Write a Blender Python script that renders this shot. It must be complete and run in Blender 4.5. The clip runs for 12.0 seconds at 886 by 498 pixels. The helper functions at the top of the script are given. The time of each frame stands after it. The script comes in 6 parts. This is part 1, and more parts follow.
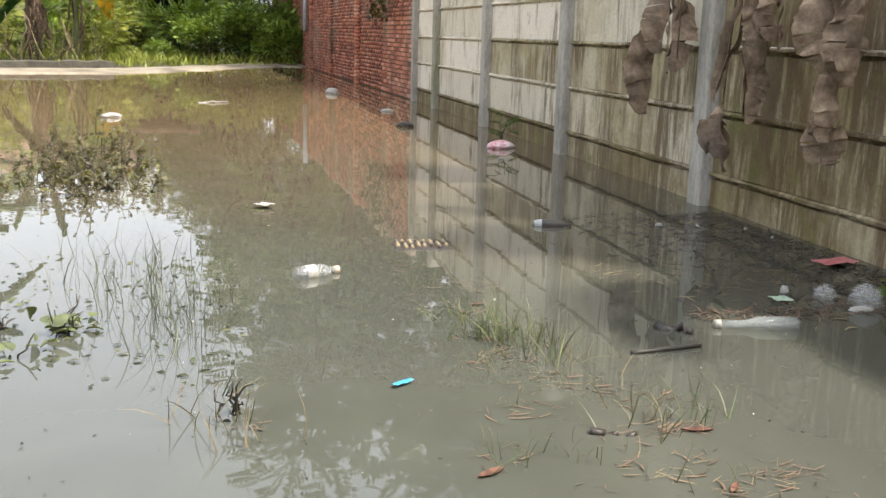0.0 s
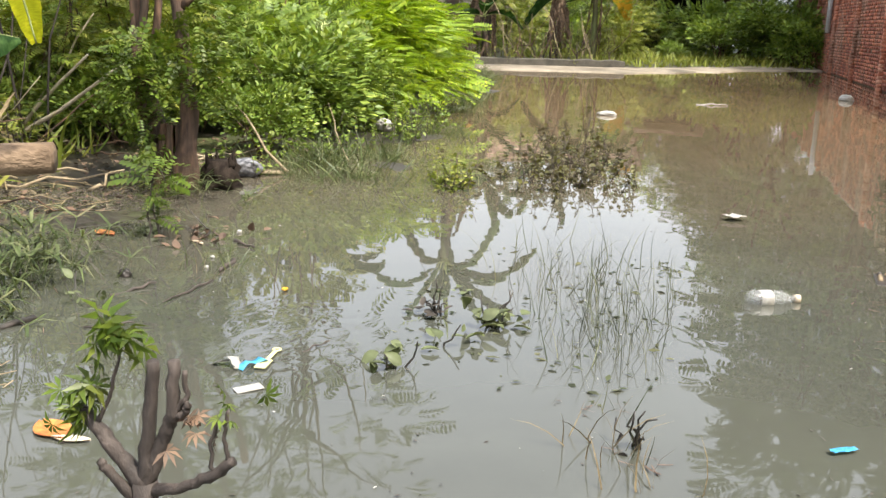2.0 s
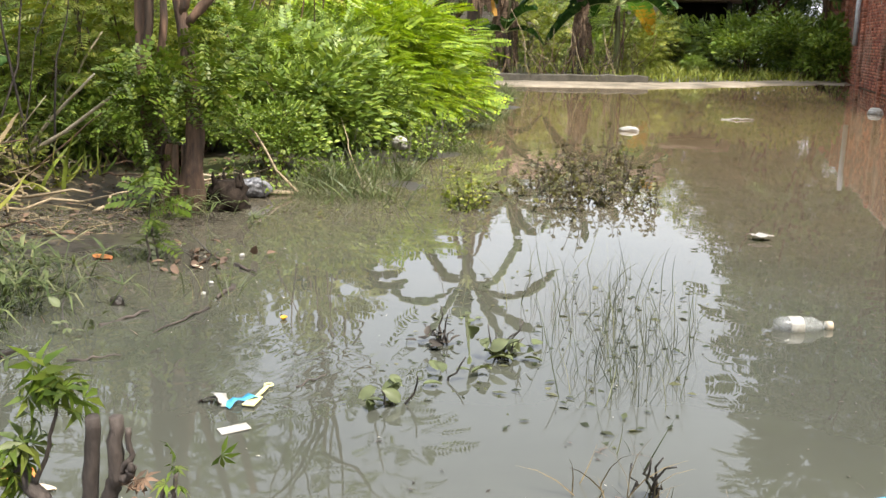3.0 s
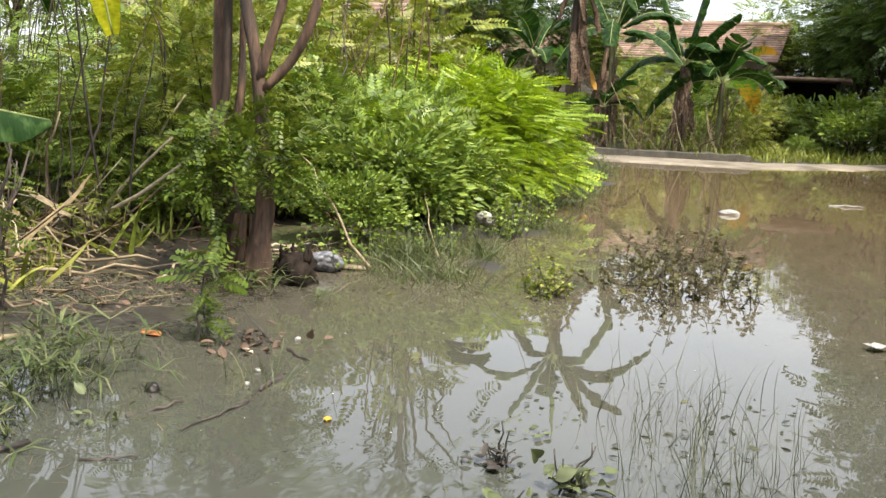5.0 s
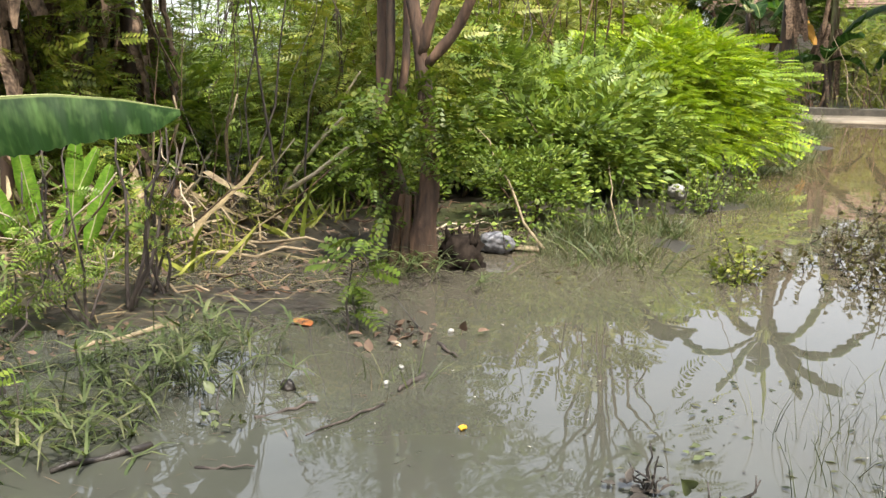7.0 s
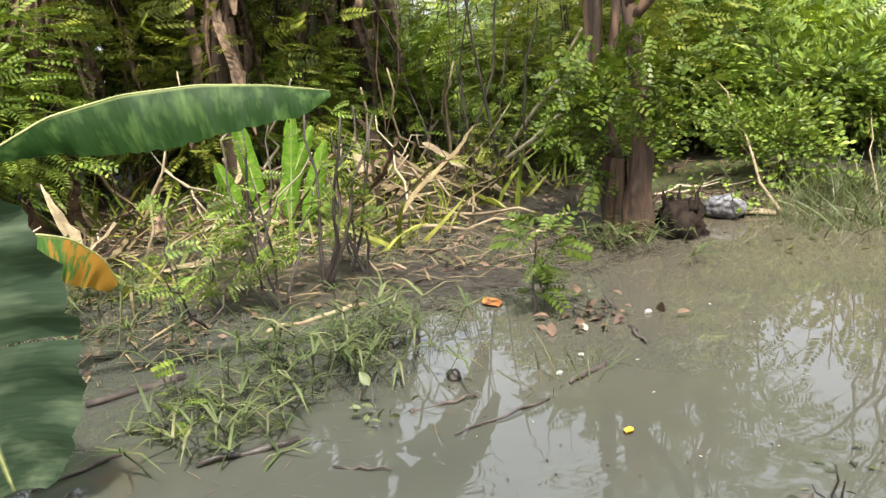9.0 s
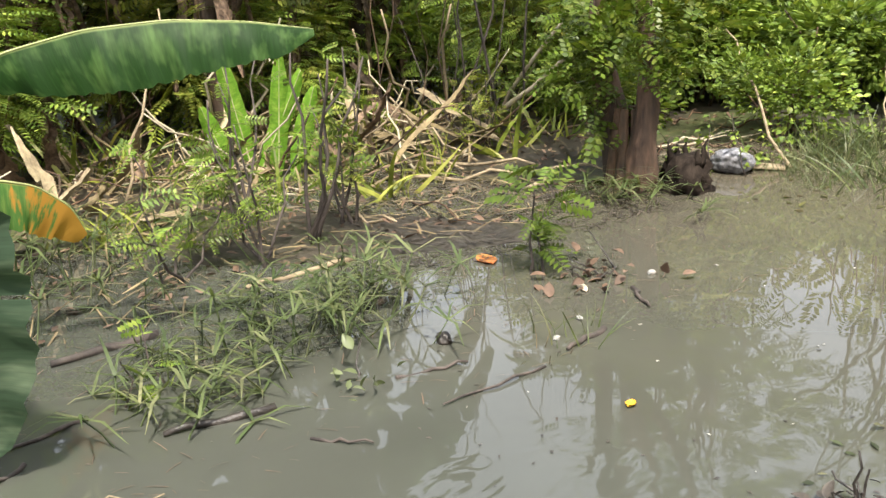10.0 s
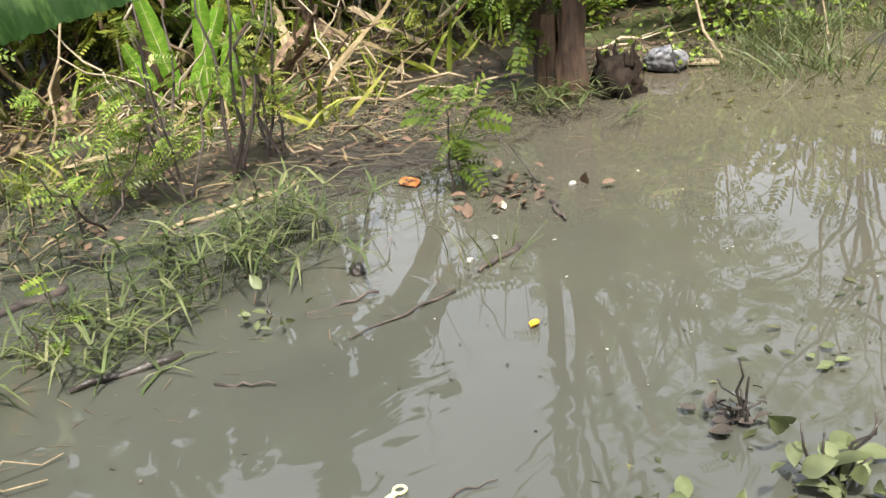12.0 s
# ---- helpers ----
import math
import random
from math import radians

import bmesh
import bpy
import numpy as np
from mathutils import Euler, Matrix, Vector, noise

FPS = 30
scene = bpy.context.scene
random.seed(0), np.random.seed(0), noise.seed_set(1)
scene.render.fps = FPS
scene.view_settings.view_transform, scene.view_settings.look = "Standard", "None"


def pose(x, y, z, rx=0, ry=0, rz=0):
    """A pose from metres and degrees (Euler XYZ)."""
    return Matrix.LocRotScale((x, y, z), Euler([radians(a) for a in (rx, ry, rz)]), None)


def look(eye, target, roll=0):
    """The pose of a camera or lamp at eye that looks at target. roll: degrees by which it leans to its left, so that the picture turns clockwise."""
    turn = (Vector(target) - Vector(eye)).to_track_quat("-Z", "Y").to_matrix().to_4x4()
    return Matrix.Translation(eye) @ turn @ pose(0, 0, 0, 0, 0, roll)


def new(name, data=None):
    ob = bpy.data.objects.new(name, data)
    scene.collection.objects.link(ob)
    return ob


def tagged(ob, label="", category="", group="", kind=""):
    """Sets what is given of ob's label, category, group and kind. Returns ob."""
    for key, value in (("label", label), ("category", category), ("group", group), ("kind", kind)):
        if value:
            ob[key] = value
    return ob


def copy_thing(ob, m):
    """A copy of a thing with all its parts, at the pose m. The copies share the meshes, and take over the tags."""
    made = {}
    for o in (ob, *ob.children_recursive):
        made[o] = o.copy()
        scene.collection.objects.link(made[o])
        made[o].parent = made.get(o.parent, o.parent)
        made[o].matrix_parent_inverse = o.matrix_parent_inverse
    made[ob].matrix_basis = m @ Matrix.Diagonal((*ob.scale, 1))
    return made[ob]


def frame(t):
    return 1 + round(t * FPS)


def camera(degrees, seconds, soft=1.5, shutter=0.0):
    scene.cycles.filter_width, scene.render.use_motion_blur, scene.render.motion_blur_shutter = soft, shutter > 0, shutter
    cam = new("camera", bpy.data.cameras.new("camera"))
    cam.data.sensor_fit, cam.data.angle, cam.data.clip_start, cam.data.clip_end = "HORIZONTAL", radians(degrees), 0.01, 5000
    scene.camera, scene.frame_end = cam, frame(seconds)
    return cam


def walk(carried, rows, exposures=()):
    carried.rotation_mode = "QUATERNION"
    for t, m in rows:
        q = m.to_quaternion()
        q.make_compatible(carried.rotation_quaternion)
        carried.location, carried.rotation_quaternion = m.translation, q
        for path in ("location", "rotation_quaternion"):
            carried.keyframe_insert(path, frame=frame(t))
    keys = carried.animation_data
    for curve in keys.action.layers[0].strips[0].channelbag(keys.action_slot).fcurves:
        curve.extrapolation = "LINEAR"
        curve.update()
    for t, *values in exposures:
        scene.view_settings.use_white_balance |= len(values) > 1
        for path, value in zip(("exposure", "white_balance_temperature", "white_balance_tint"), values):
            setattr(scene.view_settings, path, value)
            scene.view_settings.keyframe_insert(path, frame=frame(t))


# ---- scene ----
cam = camera(48.8, 12.0)
PATH = [
    (0, (-0.772, 1.746, 0.94), (-0.326, 3.648, 0.512), 1.6),
    (0.5, (-0.75, 1.878, 0.925), (-0.406, 3.803, 0.506), 1.9),
    (0.9, (-0.739, 1.947, 0.913), (-0.528, 3.888, 0.479), 1.5),
    (1, (-0.733, 1.957, 0.914), (-0.596, 3.901, 0.464), 1.8),
    (1.3, (-0.708, 1.992, 0.913), (-0.846, 3.933, 0.451), 2.0),
    (1.5, (-0.678, 1.993, 0.914), (-0.951, 3.922, 0.459), 2.1),
    (1.7, (-0.644, 1.991, 0.92), (-1.014, 3.898, 0.444), 2.4),
    (2, (-0.613, 2.008, 0.923), (-1.146, 3.881, 0.469), 1.9),
    (2.5, (-0.604, 2.06, 0.918), (-1.163, 3.927, 0.473), 1.7),
    (2.7, (-0.617, 2.121, 0.907), (-1.188, 3.988, 0.473), 1.5),
    (4.3, (-0.535, 2.387, 0.947), (-1.193, 4.235, 0.559), 1.8),
    (4.5, (-0.545, 2.41, 0.95), (-1.235, 4.254, 0.597), 2.1),
    (5, (-0.66, 2.571, 0.937), (-1.434, 4.392, 0.642), 3.2),
    (5.5, (-0.661, 2.628, 0.961), (-1.47, 4.429, 0.641), 3.4),
    (6, (-0.628, 2.722, 0.974), (-1.596, 4.443, 0.654), 1.6),
    (6.5, (-0.57, 2.832, 0.979), (-1.595, 4.515, 0.634), 1.5),
    (7, (-0.632, 2.921, 0.97), (-1.769, 4.522, 0.593), 0.9),
    (7.2, (-0.686, 2.968, 0.972), (-1.893, 4.512, 0.575), 1.1),
    (8.8, (-0.565, 3.313, 0.982), (-2.076, 4.546, 0.539), -3.7),
    (9, (-0.56, 3.325, 0.981), (-2.099, 4.52, 0.532), -4.1),
    (9.5, (-0.588, 3.375, 0.969), (-2.133, 4.551, 0.487), -4.0),
    (10, (-0.701, 3.453, 0.953), (-2.219, 4.633, 0.401), -3.2),
    (10.5, (-0.8, 3.504, 0.928), (-2.327, 4.578, 0.21), -5.5),
    (11, (-0.791, 3.583, 0.876), (-2.256, 4.573, -0.058), -8.3),
    (11.5, (-0.709, 3.601, 0.939), (-2.191, 4.644, 0.094), -8.2),
    (12, (-0.601, 3.636, 0.97), (-2.065, 4.788, 0.242), -7.6),
]
walk(cam, [(t, look(eye, target, roll)) for t, eye, target, roll in PATH],
     exposures=[(0, 0.85), (1.5, 0.78), (2.5, 0.7), (5.0, 0.58), (7.0, 0.62), (9.0, 0.84), (10.2, 0.86), (10.6, 1.03), (11.0, 1.36), (11.4, 0.97), (12.0, 0.82)])

# ---- world, sun ----
world = bpy.data.worlds.new("world")
scene.world = world
world.use_nodes = True
wn = world.node_tree
sky = wn.nodes.new("ShaderNodeTexSky")
sky.sky_type = "NISHITA"
sky.sun_disc = False
SUN_EL, SUN_AZ = 61.0, 118.0          # degrees; azimuth from +y towards +x
sky.sun_elevation, sky.sun_rotation = radians(SUN_EL), radians(SUN_AZ)
sky.dust_density, sky.air_density = 4.0, 1.0
haze = wn.nodes.new("ShaderNodeHueSaturation")
haze.inputs["Saturation"].default_value = 0.6
wn.links.new(sky.outputs[0], haze.inputs["Color"])
veil = wn.nodes.new("ShaderNodeMix")          # thin, even cloud over the blue
veil.data_type = "RGBA"
veil.inputs[0].default_value = 0.5
veil.inputs[7].default_value = (5.0, 5.15, 5.5, 1)
wn.links.new(haze.outputs[0], veil.inputs[6])
wn.links.new(veil.outputs[2], wn.nodes["Background"].inputs["Color"])
wn.nodes["Background"].inputs["Strength"].default_value = 0.24
sun = new("sun", bpy.data.lights.new("sun", "SUN"))
sun.data.energy, sun.data.angle, sun.data.color = 5.0, radians(3.5), (1.0, 0.94, 0.84)
a, e = radians(SUN_AZ), radians(SUN_EL)
sun.matrix_world = look((0, 0, 30), Vector((0, 0, 30)) - Vector((math.sin(a) * math.cos(e), math.cos(a) * math.cos(e), math.sin(e))))

# ---- materials ----
def material(name):
    m = bpy.data.materials.new(name)
    m.use_nodes = True
    return m, m.node_tree, m.node_tree.nodes["Principled BSDF"]


def node(nt, kind, **inputs):
    n = nt.nodes.new(kind)
    for k, v in inputs.items():
        s = n.inputs[k.replace("_", " ")]
        if hasattr(v, "is_output"):
            nt.links.new(v, s)
        else:
            s.default_value = v
    return n


def coords(nt, scale=(1, 1, 1), world_space=True, turn=(0, 0, 0)):
    if world_space:
        src = nt.nodes.new("ShaderNodeNewGeometry").outputs["Position"]
    else:
        src = nt.nodes.new("ShaderNodeTexCoord").outputs["Object"]
    mp = node(nt, "ShaderNodeMapping", Vector=src)
    mp.inputs["Scale"].default_value = scale
    mp.inputs["Rotation"].default_value = turn
    return mp.outputs[0]


def noise_at(nt, vec, scale, detail=4.0, rough=0.6, distortion=0.0):
    return node(nt, "ShaderNodeTexNoise", Vector=vec, Scale=scale, Detail=detail, Roughness=rough, Distortion=distortion).outputs[0]


def ramp(nt, fac, *stops):
    r = node(nt, "ShaderNodeValToRGB", Fac=fac)
    els = r.color_ramp.elements
    while len(els) < len(stops):
        els.new(0.5)
    for el, (p, c) in zip(els, stops):
        el.position = p
        el.color = (c, c, c, 1) if isinstance(c, (int, float)) else (*c, 1)
    return r.outputs[0]


def blend(nt, fac, a, b, mode="MIX"):
    n = nt.nodes.new("ShaderNodeMix")
    n.data_type, n.blend_type = "RGBA", mode
    for key, v in ((0, fac), (6, a), (7, b)):
        if hasattr(v, "is_output"):
            nt.links.new(v, n.inputs[key])
        elif isinstance(v, tuple):
            n.inputs[key].default_value = (*v, 1)
        else:
            n.inputs[key].default_value = v
    return n.outputs[2]


def bump(nt, bsdf, height, strength=0.5, distance=0.01):
    b = node(nt, "ShaderNodeBump", Height=height, Strength=strength, Distance=distance)
    nt.links.new(b.outputs[0], bsdf.inputs["Normal"])
    return b


def island(nt):
    return nt.nodes.new("ShaderNodeNewGeometry").outputs["Random Per Island"]


def each(nt):
    return nt.nodes.new("ShaderNodeObjectInfo").outputs["Random"]


def leafy(name, c1, c2, c3, glow=0.38, rough=0.45, patch=1.5):
    """Foliage: three shades mixed leaf by leaf and in patches; light also passes through."""
    m, nt, p = material(name)
    base = ramp(nt, island(nt), (0.0, c1), (0.6, c2), (1.0, c3))
    big = noise_at(nt, coords(nt), patch, 3)
    base = blend(nt, ramp(nt, big, (0.35, 0.0), (0.7, 0.6)), base, c1)
    base = blend(nt, 1.0, base, ramp(nt, noise_at(nt, coords(nt), 9.0, 3, 0.65), (0.32, 0.42), (0.66, 1.15)), "MULTIPLY")
    nt.links.new(base, p.inputs["Base Color"])
    p.inputs["Roughness"].default_value = rough
    p.inputs["Specular IOR Level"].default_value = 0.35
    tr = nt.nodes.new("ShaderNodeBsdfTranslucent")
    nt.links.new(blend(nt, 1.0, base, (1.0, 1.0, 0.45), "MULTIPLY"), tr.inputs["Color"])
    mx = nt.nodes.new("ShaderNodeMixShader")
    mx.inputs[0].default_value = glow
    nt.links.new(p.outputs[0], mx.inputs[1])
    nt.links.new(tr.outputs[0], mx.inputs[2])
    nt.links.new(mx.outputs[0], nt.nodes["Material Output"].inputs["Surface"])
    return m


def rough_stuff(name, c1, c2, scale=8.0, stretch=(1, 1, 1), rough=0.8, bumps=0.4, fine=60.0, by_island=0.0, c3=None, space=False, metal=0.0, spec=0.4):
    """A worn solid surface: two shades in blotches, fine grain and relief."""
    m, nt, p = material(name)
    v = coords(nt, stretch, world_space=space)
    n1 = noise_at(nt, v, scale, 5, 0.65)
    n2 = noise_at(nt, v, fine, 3, 0.7)
    base = blend(nt, ramp(nt, n1, (0.35, 0.0), (0.65, 1.0)), c1, c2)
    if c3:
        base = blend(nt, ramp(nt, noise_at(nt, v, scale * 0.35, 4), (0.5, 0.0), (0.66, 0.9)), base, c3)
    base = blend(nt, 0.5, base, ramp(nt, n2, (0.3, 0.45), (0.7, 1.35)), "MULTIPLY")
    if by_island:
        base = blend(nt, by_island, base, ramp(nt, island(nt), (0.0, 0.35), (1.0, 1.5)), "MULTIPLY")
    nt.links.new(base, p.inputs["Base Color"])
    p.inputs["Roughness"].default_value = rough
    p.inputs["Metallic"].default_value = metal
    p.inputs["Specular IOR Level"].default_value = spec
    bump(nt, p, blend(nt, 0.5, n1, n2), bumps, 0.01)
    return m


def math_node(nt, kind, a, b):
    n = nt.nodes.new("ShaderNodeMath")
    n.operation = kind
    for s, v in zip(n.inputs, (a, b)):
        if hasattr(v, "is_output"):
            nt.links.new(v, s)
        else:
            s.default_value = v
    return n.outputs[0]


STIRRED = [(-1.85, 4.55, 0.5, 13.0)]


def water_material():
    m, nt, p = material("muddy_water")
    v = coords(nt)
    near = ramp(nt, noise_at(nt, v, 0.35, 3, 0.55, 0.4), (0.3, (0.056, 0.059, 0.048)), (0.7, (0.072, 0.073, 0.058)))
    # silt: browner along the brick wall's end of the lane
    sep = node(nt, "ShaderNodeSeparateXYZ", Vector=v)
    wob = nt.nodes.new("ShaderNodeMath")
    wob.operation = "MULTIPLY_ADD"
    nt.links.new(noise_at(nt, v, 0.5, 4), wob.inputs[0])
    wob.inputs[1].default_value = 4.0
    nt.links.new(sep.outputs["Y"], wob.inputs[2])
    far = node(nt, "ShaderNodeMapRange", Value=wob.outputs[0])
    far.inputs["From Min"].default_value, far.inputs["From Max"].default_value = 7.0, 15.0
    base = blend(nt, far.outputs[0], near, (0.15, 0.108, 0.062))
    base = blend(nt, 0.35, base, ramp(nt, noise_at(nt, v, 2.2, 5, 0.6, 0.6), (0.3, 0.75), (0.7, 1.2)), "MULTIPLY")
    nt.links.new(base, p.inputs["Base Color"])
    p.inputs["Roughness"].default_value = 0.0
    p.inputs["IOR"].default_value = 1.46
    h = blend(nt, 0.19, noise_at(nt, coords(nt, (1.0, 0.6, 1), turn=(0, 0, 0.5)), 1.7, 2, 0.45), noise_at(nt, v, 8.0, 1, 0.4))
    first = bump(nt, p, h, 0.03, 0.05)
    # patches stirred by something moving under the surface
    total = None
    for cx, cy, reach, size in STIRRED:
        off = node(nt, "ShaderNodeVectorMath", Vector=v)
        off.operation = "DISTANCE"
        off.inputs[1].default_value = (cx, cy, 0)
        fade = node(nt, "ShaderNodeMapRange", Value=off.outputs["Value"])
        fade.interpolation_type = "SMOOTHSTEP"
        fade.inputs["From Min"].default_value, fade.inputs["From Max"].default_value = reach * 0.2, reach
        fade.inputs["To Min"].default_value, fade.inputs["To Max"].default_value = 1.0, 0.0
        wave = noise_at(nt, coords(nt, (1.0, 0.55, 1), turn=(0, 0, 0.95)), size, 1, 0.4, 0.8)
        ring = math_node(nt, "MULTIPLY", wave, fade.outputs[0])
        total = ring if total is None else math_node(nt, "ADD", total, ring)
    second = node(nt, "ShaderNodeBump", Height=total, Strength=0.5, Distance=0.004, Normal=first.outputs[0])
    nt.links.new(second.outputs[0], p.inputs["Normal"])
    return m


WATER = water_material()
MUD = rough_stuff("wet_mud", (0.02, 0.017, 0.013), (0.055, 0.047, 0.034), 3.0, rough=0.5, bumps=0.8, fine=40, c3=(0.07, 0.085, 0.03), space=True)
SLAB = rough_stuff("pale_wet_concrete", (0.17, 0.14, 0.1), (0.33, 0.28, 0.21), 2.2, rough=0.6, bumps=0.3, fine=25, c3=(0.1, 0.085, 0.06), space=True)
BARK = rough_stuff("bark", (0.026, 0.016, 0.01), (0.15, 0.085, 0.046), 16, (1, 1, 0.22), 0.85, 1.0, 60, c3=(0.045, 0.038, 0.026), space=True)
DARKBARK = rough_stuff("dark_bark", (0.035, 0.028, 0.024), (0.09, 0.07, 0.058), 14, (1, 1, 0.4), 0.75, 0.8, 70)
STICK = rough_stuff("dry_stick", (0.2, 0.15, 0.09), (0.34, 0.27, 0.17), 10, rough=0.85, by_island=0.5, space=True)
PALESTICK = rough_stuff("pale_dry_stick", (0.36, 0.3, 0.2), (0.5, 0.43, 0.31), 10, rough=0.8, by_island=0.4, space=True)
WETWOOD = rough_stuff("wet_black_wood", (0.02, 0.017, 0.014), (0.06, 0.05, 0.042), 18, (1, 1, 1), 0.35, 0.7, 80)
STRAW = rough_stuff("straw", (0.12, 0.088, 0.045), (0.26, 0.2, 0.1), 6, rough=0.8, by_island=0.6, space=True)
DEADLEAF = rough_stuff("dead_banana_leaf", (0.04, 0.024, 0.015), (0.24, 0.16, 0.1), 24, rough=0.8, bumps=0.6, by_island=0.3, space=True)
GREYLEAF = rough_stuff("grey_dry_leaf", (0.13, 0.085, 0.053), (0.42, 0.31, 0.215), 7, rough=0.85, bumps=0.7, fine=40, c3=(0.14, 0.105, 0.08), space=True)
BSTEM = rough_stuff("banana_stem", (0.022, 0.014, 0.01), (0.085, 0.052, 0.032), 7, (1, 1, 0.2), 0.6, 0.6, 40, c3=(0.16, 0.2, 0.06), space=True)
L_BRIGHT = leafy("bright_feather_leaf", (0.161, 0.27, 0.016), (0.323, 0.458, 0.022), (0.484, 0.565, 0.043), 0.32, patch=1.2)
L_MID = leafy("mid_green_leaf", (0.112, 0.184, 0.03), (0.228, 0.321, 0.046), (0.397, 0.467, 0.082), 0.24)
L_DARK = leafy("dark_green_leaf", (0.057, 0.106, 0.021), (0.11, 0.179, 0.034), (0.193, 0.248, 0.051), 0.22)
L_YELLOW = leafy("yellow_green_leaf", (0.154, 0.202, 0.026), (0.308, 0.344, 0.052), (0.462, 0.429, 0.106), 0.28)
L_WEED = leafy("brown_green_weed", (0.063, 0.05, 0.018), (0.099, 0.099, 0.027), (0.18, 0.171, 0.045), 0.3, patch=6)
L_GRASS = leafy("grass_blade", (0.066, 0.096, 0.032), (0.13, 0.163, 0.055), (0.259, 0.25, 0.13), 0.25, patch=2)
L_DROWN = leafy("pale_drowned_leaf", (0.1, 0.12, 0.05), (0.17, 0.2, 0.09), (0.25, 0.28, 0.15), 0.25, patch=6)
L_REED = leafy("grey_green_reed", (0.035, 0.045, 0.02), (0.085, 0.1, 0.04), (0.2, 0.19, 0.09), 0.25, patch=4)
L_SAP = leafy("fresh_sapling_leaf", (0.082, 0.139, 0.014), (0.131, 0.19, 0.02), (0.213, 0.24, 0.042), 0.28)


def concrete_material(name, dirt):
    m, nt, p = material(name)
    v = coords(nt)
    r = each(nt)
    k = 1.08 - 0.36 * dirt
    g, u = k * (1 - 0.04 * dirt), k * (1 - 0.22 * dirt)
    clean = ramp(nt, r, (0.0, (0.56 * k, 0.51 * g, 0.39 * u)), (0.5, (0.66 * k, 0.6 * g, 0.49 * u)), (1.0, (0.76 * k, 0.69 * g, 0.59 * u)))
    streak = noise_at(nt, coords(nt, (1, 1, 0.1)), 16.0, 6, 0.75, 0.2)
    runs = noise_at(nt, coords(nt, (1, 1, 0.35)), 2.4, 4, 0.6)
    blot = noise_at(nt, v, 1.6, 6, 0.7)
    lo = 0.5 - 0.1 * dirt
    amount = math_node(nt, "MULTIPLY", ramp(nt, streak, (lo - 0.04, 0.0), (lo + 0.1, 1.0)), ramp(nt, runs, (0.5 - 0.16 * dirt, 0.0), (0.62 - 0.1 * dirt, 0.85)))
    base = blend(nt, ramp(nt, blot, (0.52 - 0.14 * dirt, 0.0), (0.66 - 0.1 * dirt, 0.35 + 0.45 * dirt)), clean, (0.34 * k, 0.27 * g, 0.13 * u))
    base = blend(nt, amount, base, (0.11, 0.066, 0.028))
    base = blend(nt, ramp(nt, noise_at(nt, v, 3.1, 6, 0.75), (0.62 - 0.1 * dirt, 0.0), (0.74 - 0.1 * dirt, 0.8)), base, (0.16, 0.15, 0.045))
    base = blend(nt, ramp(nt, noise_at(nt, v, 14.0, 6, 0.8), (0.6, 0.0), (0.72, 0.6)), base, (0.1, 0.085, 0.055))
    base = blend(nt, 0.5, base, ramp(nt, noise_at(nt, v, 45, 4, 0.7), (0.3, 0.6), (0.7, 1.25)), "MULTIPLY")
    nt.links.new(base, p.inputs["Base Color"])
    p.inputs["Roughness"].default_value = 0.85
    bump(nt, p, noise_at(nt, v, 30, 5, 0.7), 0.35, 0.006)
    return m


def brick_material():
    m, nt, p = material("old_red_brick")
    v = coords(nt)
    r = blend(nt, 0.5, each(nt), island(nt))
    base = ramp(nt, r, (0.27, (0.24, 0.075, 0.045)), (0.45, (0.44, 0.15, 0.085)), (0.6, (0.5, 0.19, 0.11)), (0.75, (0.6, 0.3, 0.2)))
    base = blend(nt, ramp(nt, noise_at(nt, v, 0.7, 4), (0.52, 0.0), (0.7, 0.55)), base, (0.42, 0.33, 0.25))
    base = blend(nt, ramp(nt, noise_at(nt, coords(nt, (1, 1, 0.5)), 1.6, 5, 0.7), (0.52, 0.0), (0.66, 0.75)), base, (0.13, 0.085, 0.055))
    base = blend(nt, 0.6, base, ramp(nt, noise_at(nt, v, 30, 4, 0.7), (0.3, 0.6), (0.7, 1.25)), "MULTIPLY")
    nt.links.new(base, p.inputs["Base Color"])
    p.inputs["Roughness"].default_value = 0.9
    bump(nt, p, noise_at(nt, v, 40, 4, 0.7), 0.5, 0.006)
    return m


CLEAN_CON, STAINED_CON, MOSSY_CON = concrete_material("pale_concrete_panel", 0.05), concrete_material("streaked_concrete_panel", 0.6), concrete_material("mossy_concrete_panel", 1.0)
BRICK = brick_material()
POSTCON = rough_stuff("grey_concrete_post", (0.3, 0.28, 0.24), (0.48, 0.45, 0.4), 4, (1, 1, 0.3), 0.85, 0.4, 50, c3=(0.17, 0.17, 0.07), space=True)
MORTAR = rough_stuff("old_mortar", (0.17, 0.12, 0.09), (0.27, 0.2, 0.15), 5, rough=0.95, fine=50, space=True)

# ---- mesh helpers ----
rng = np.random.default_rng(7)


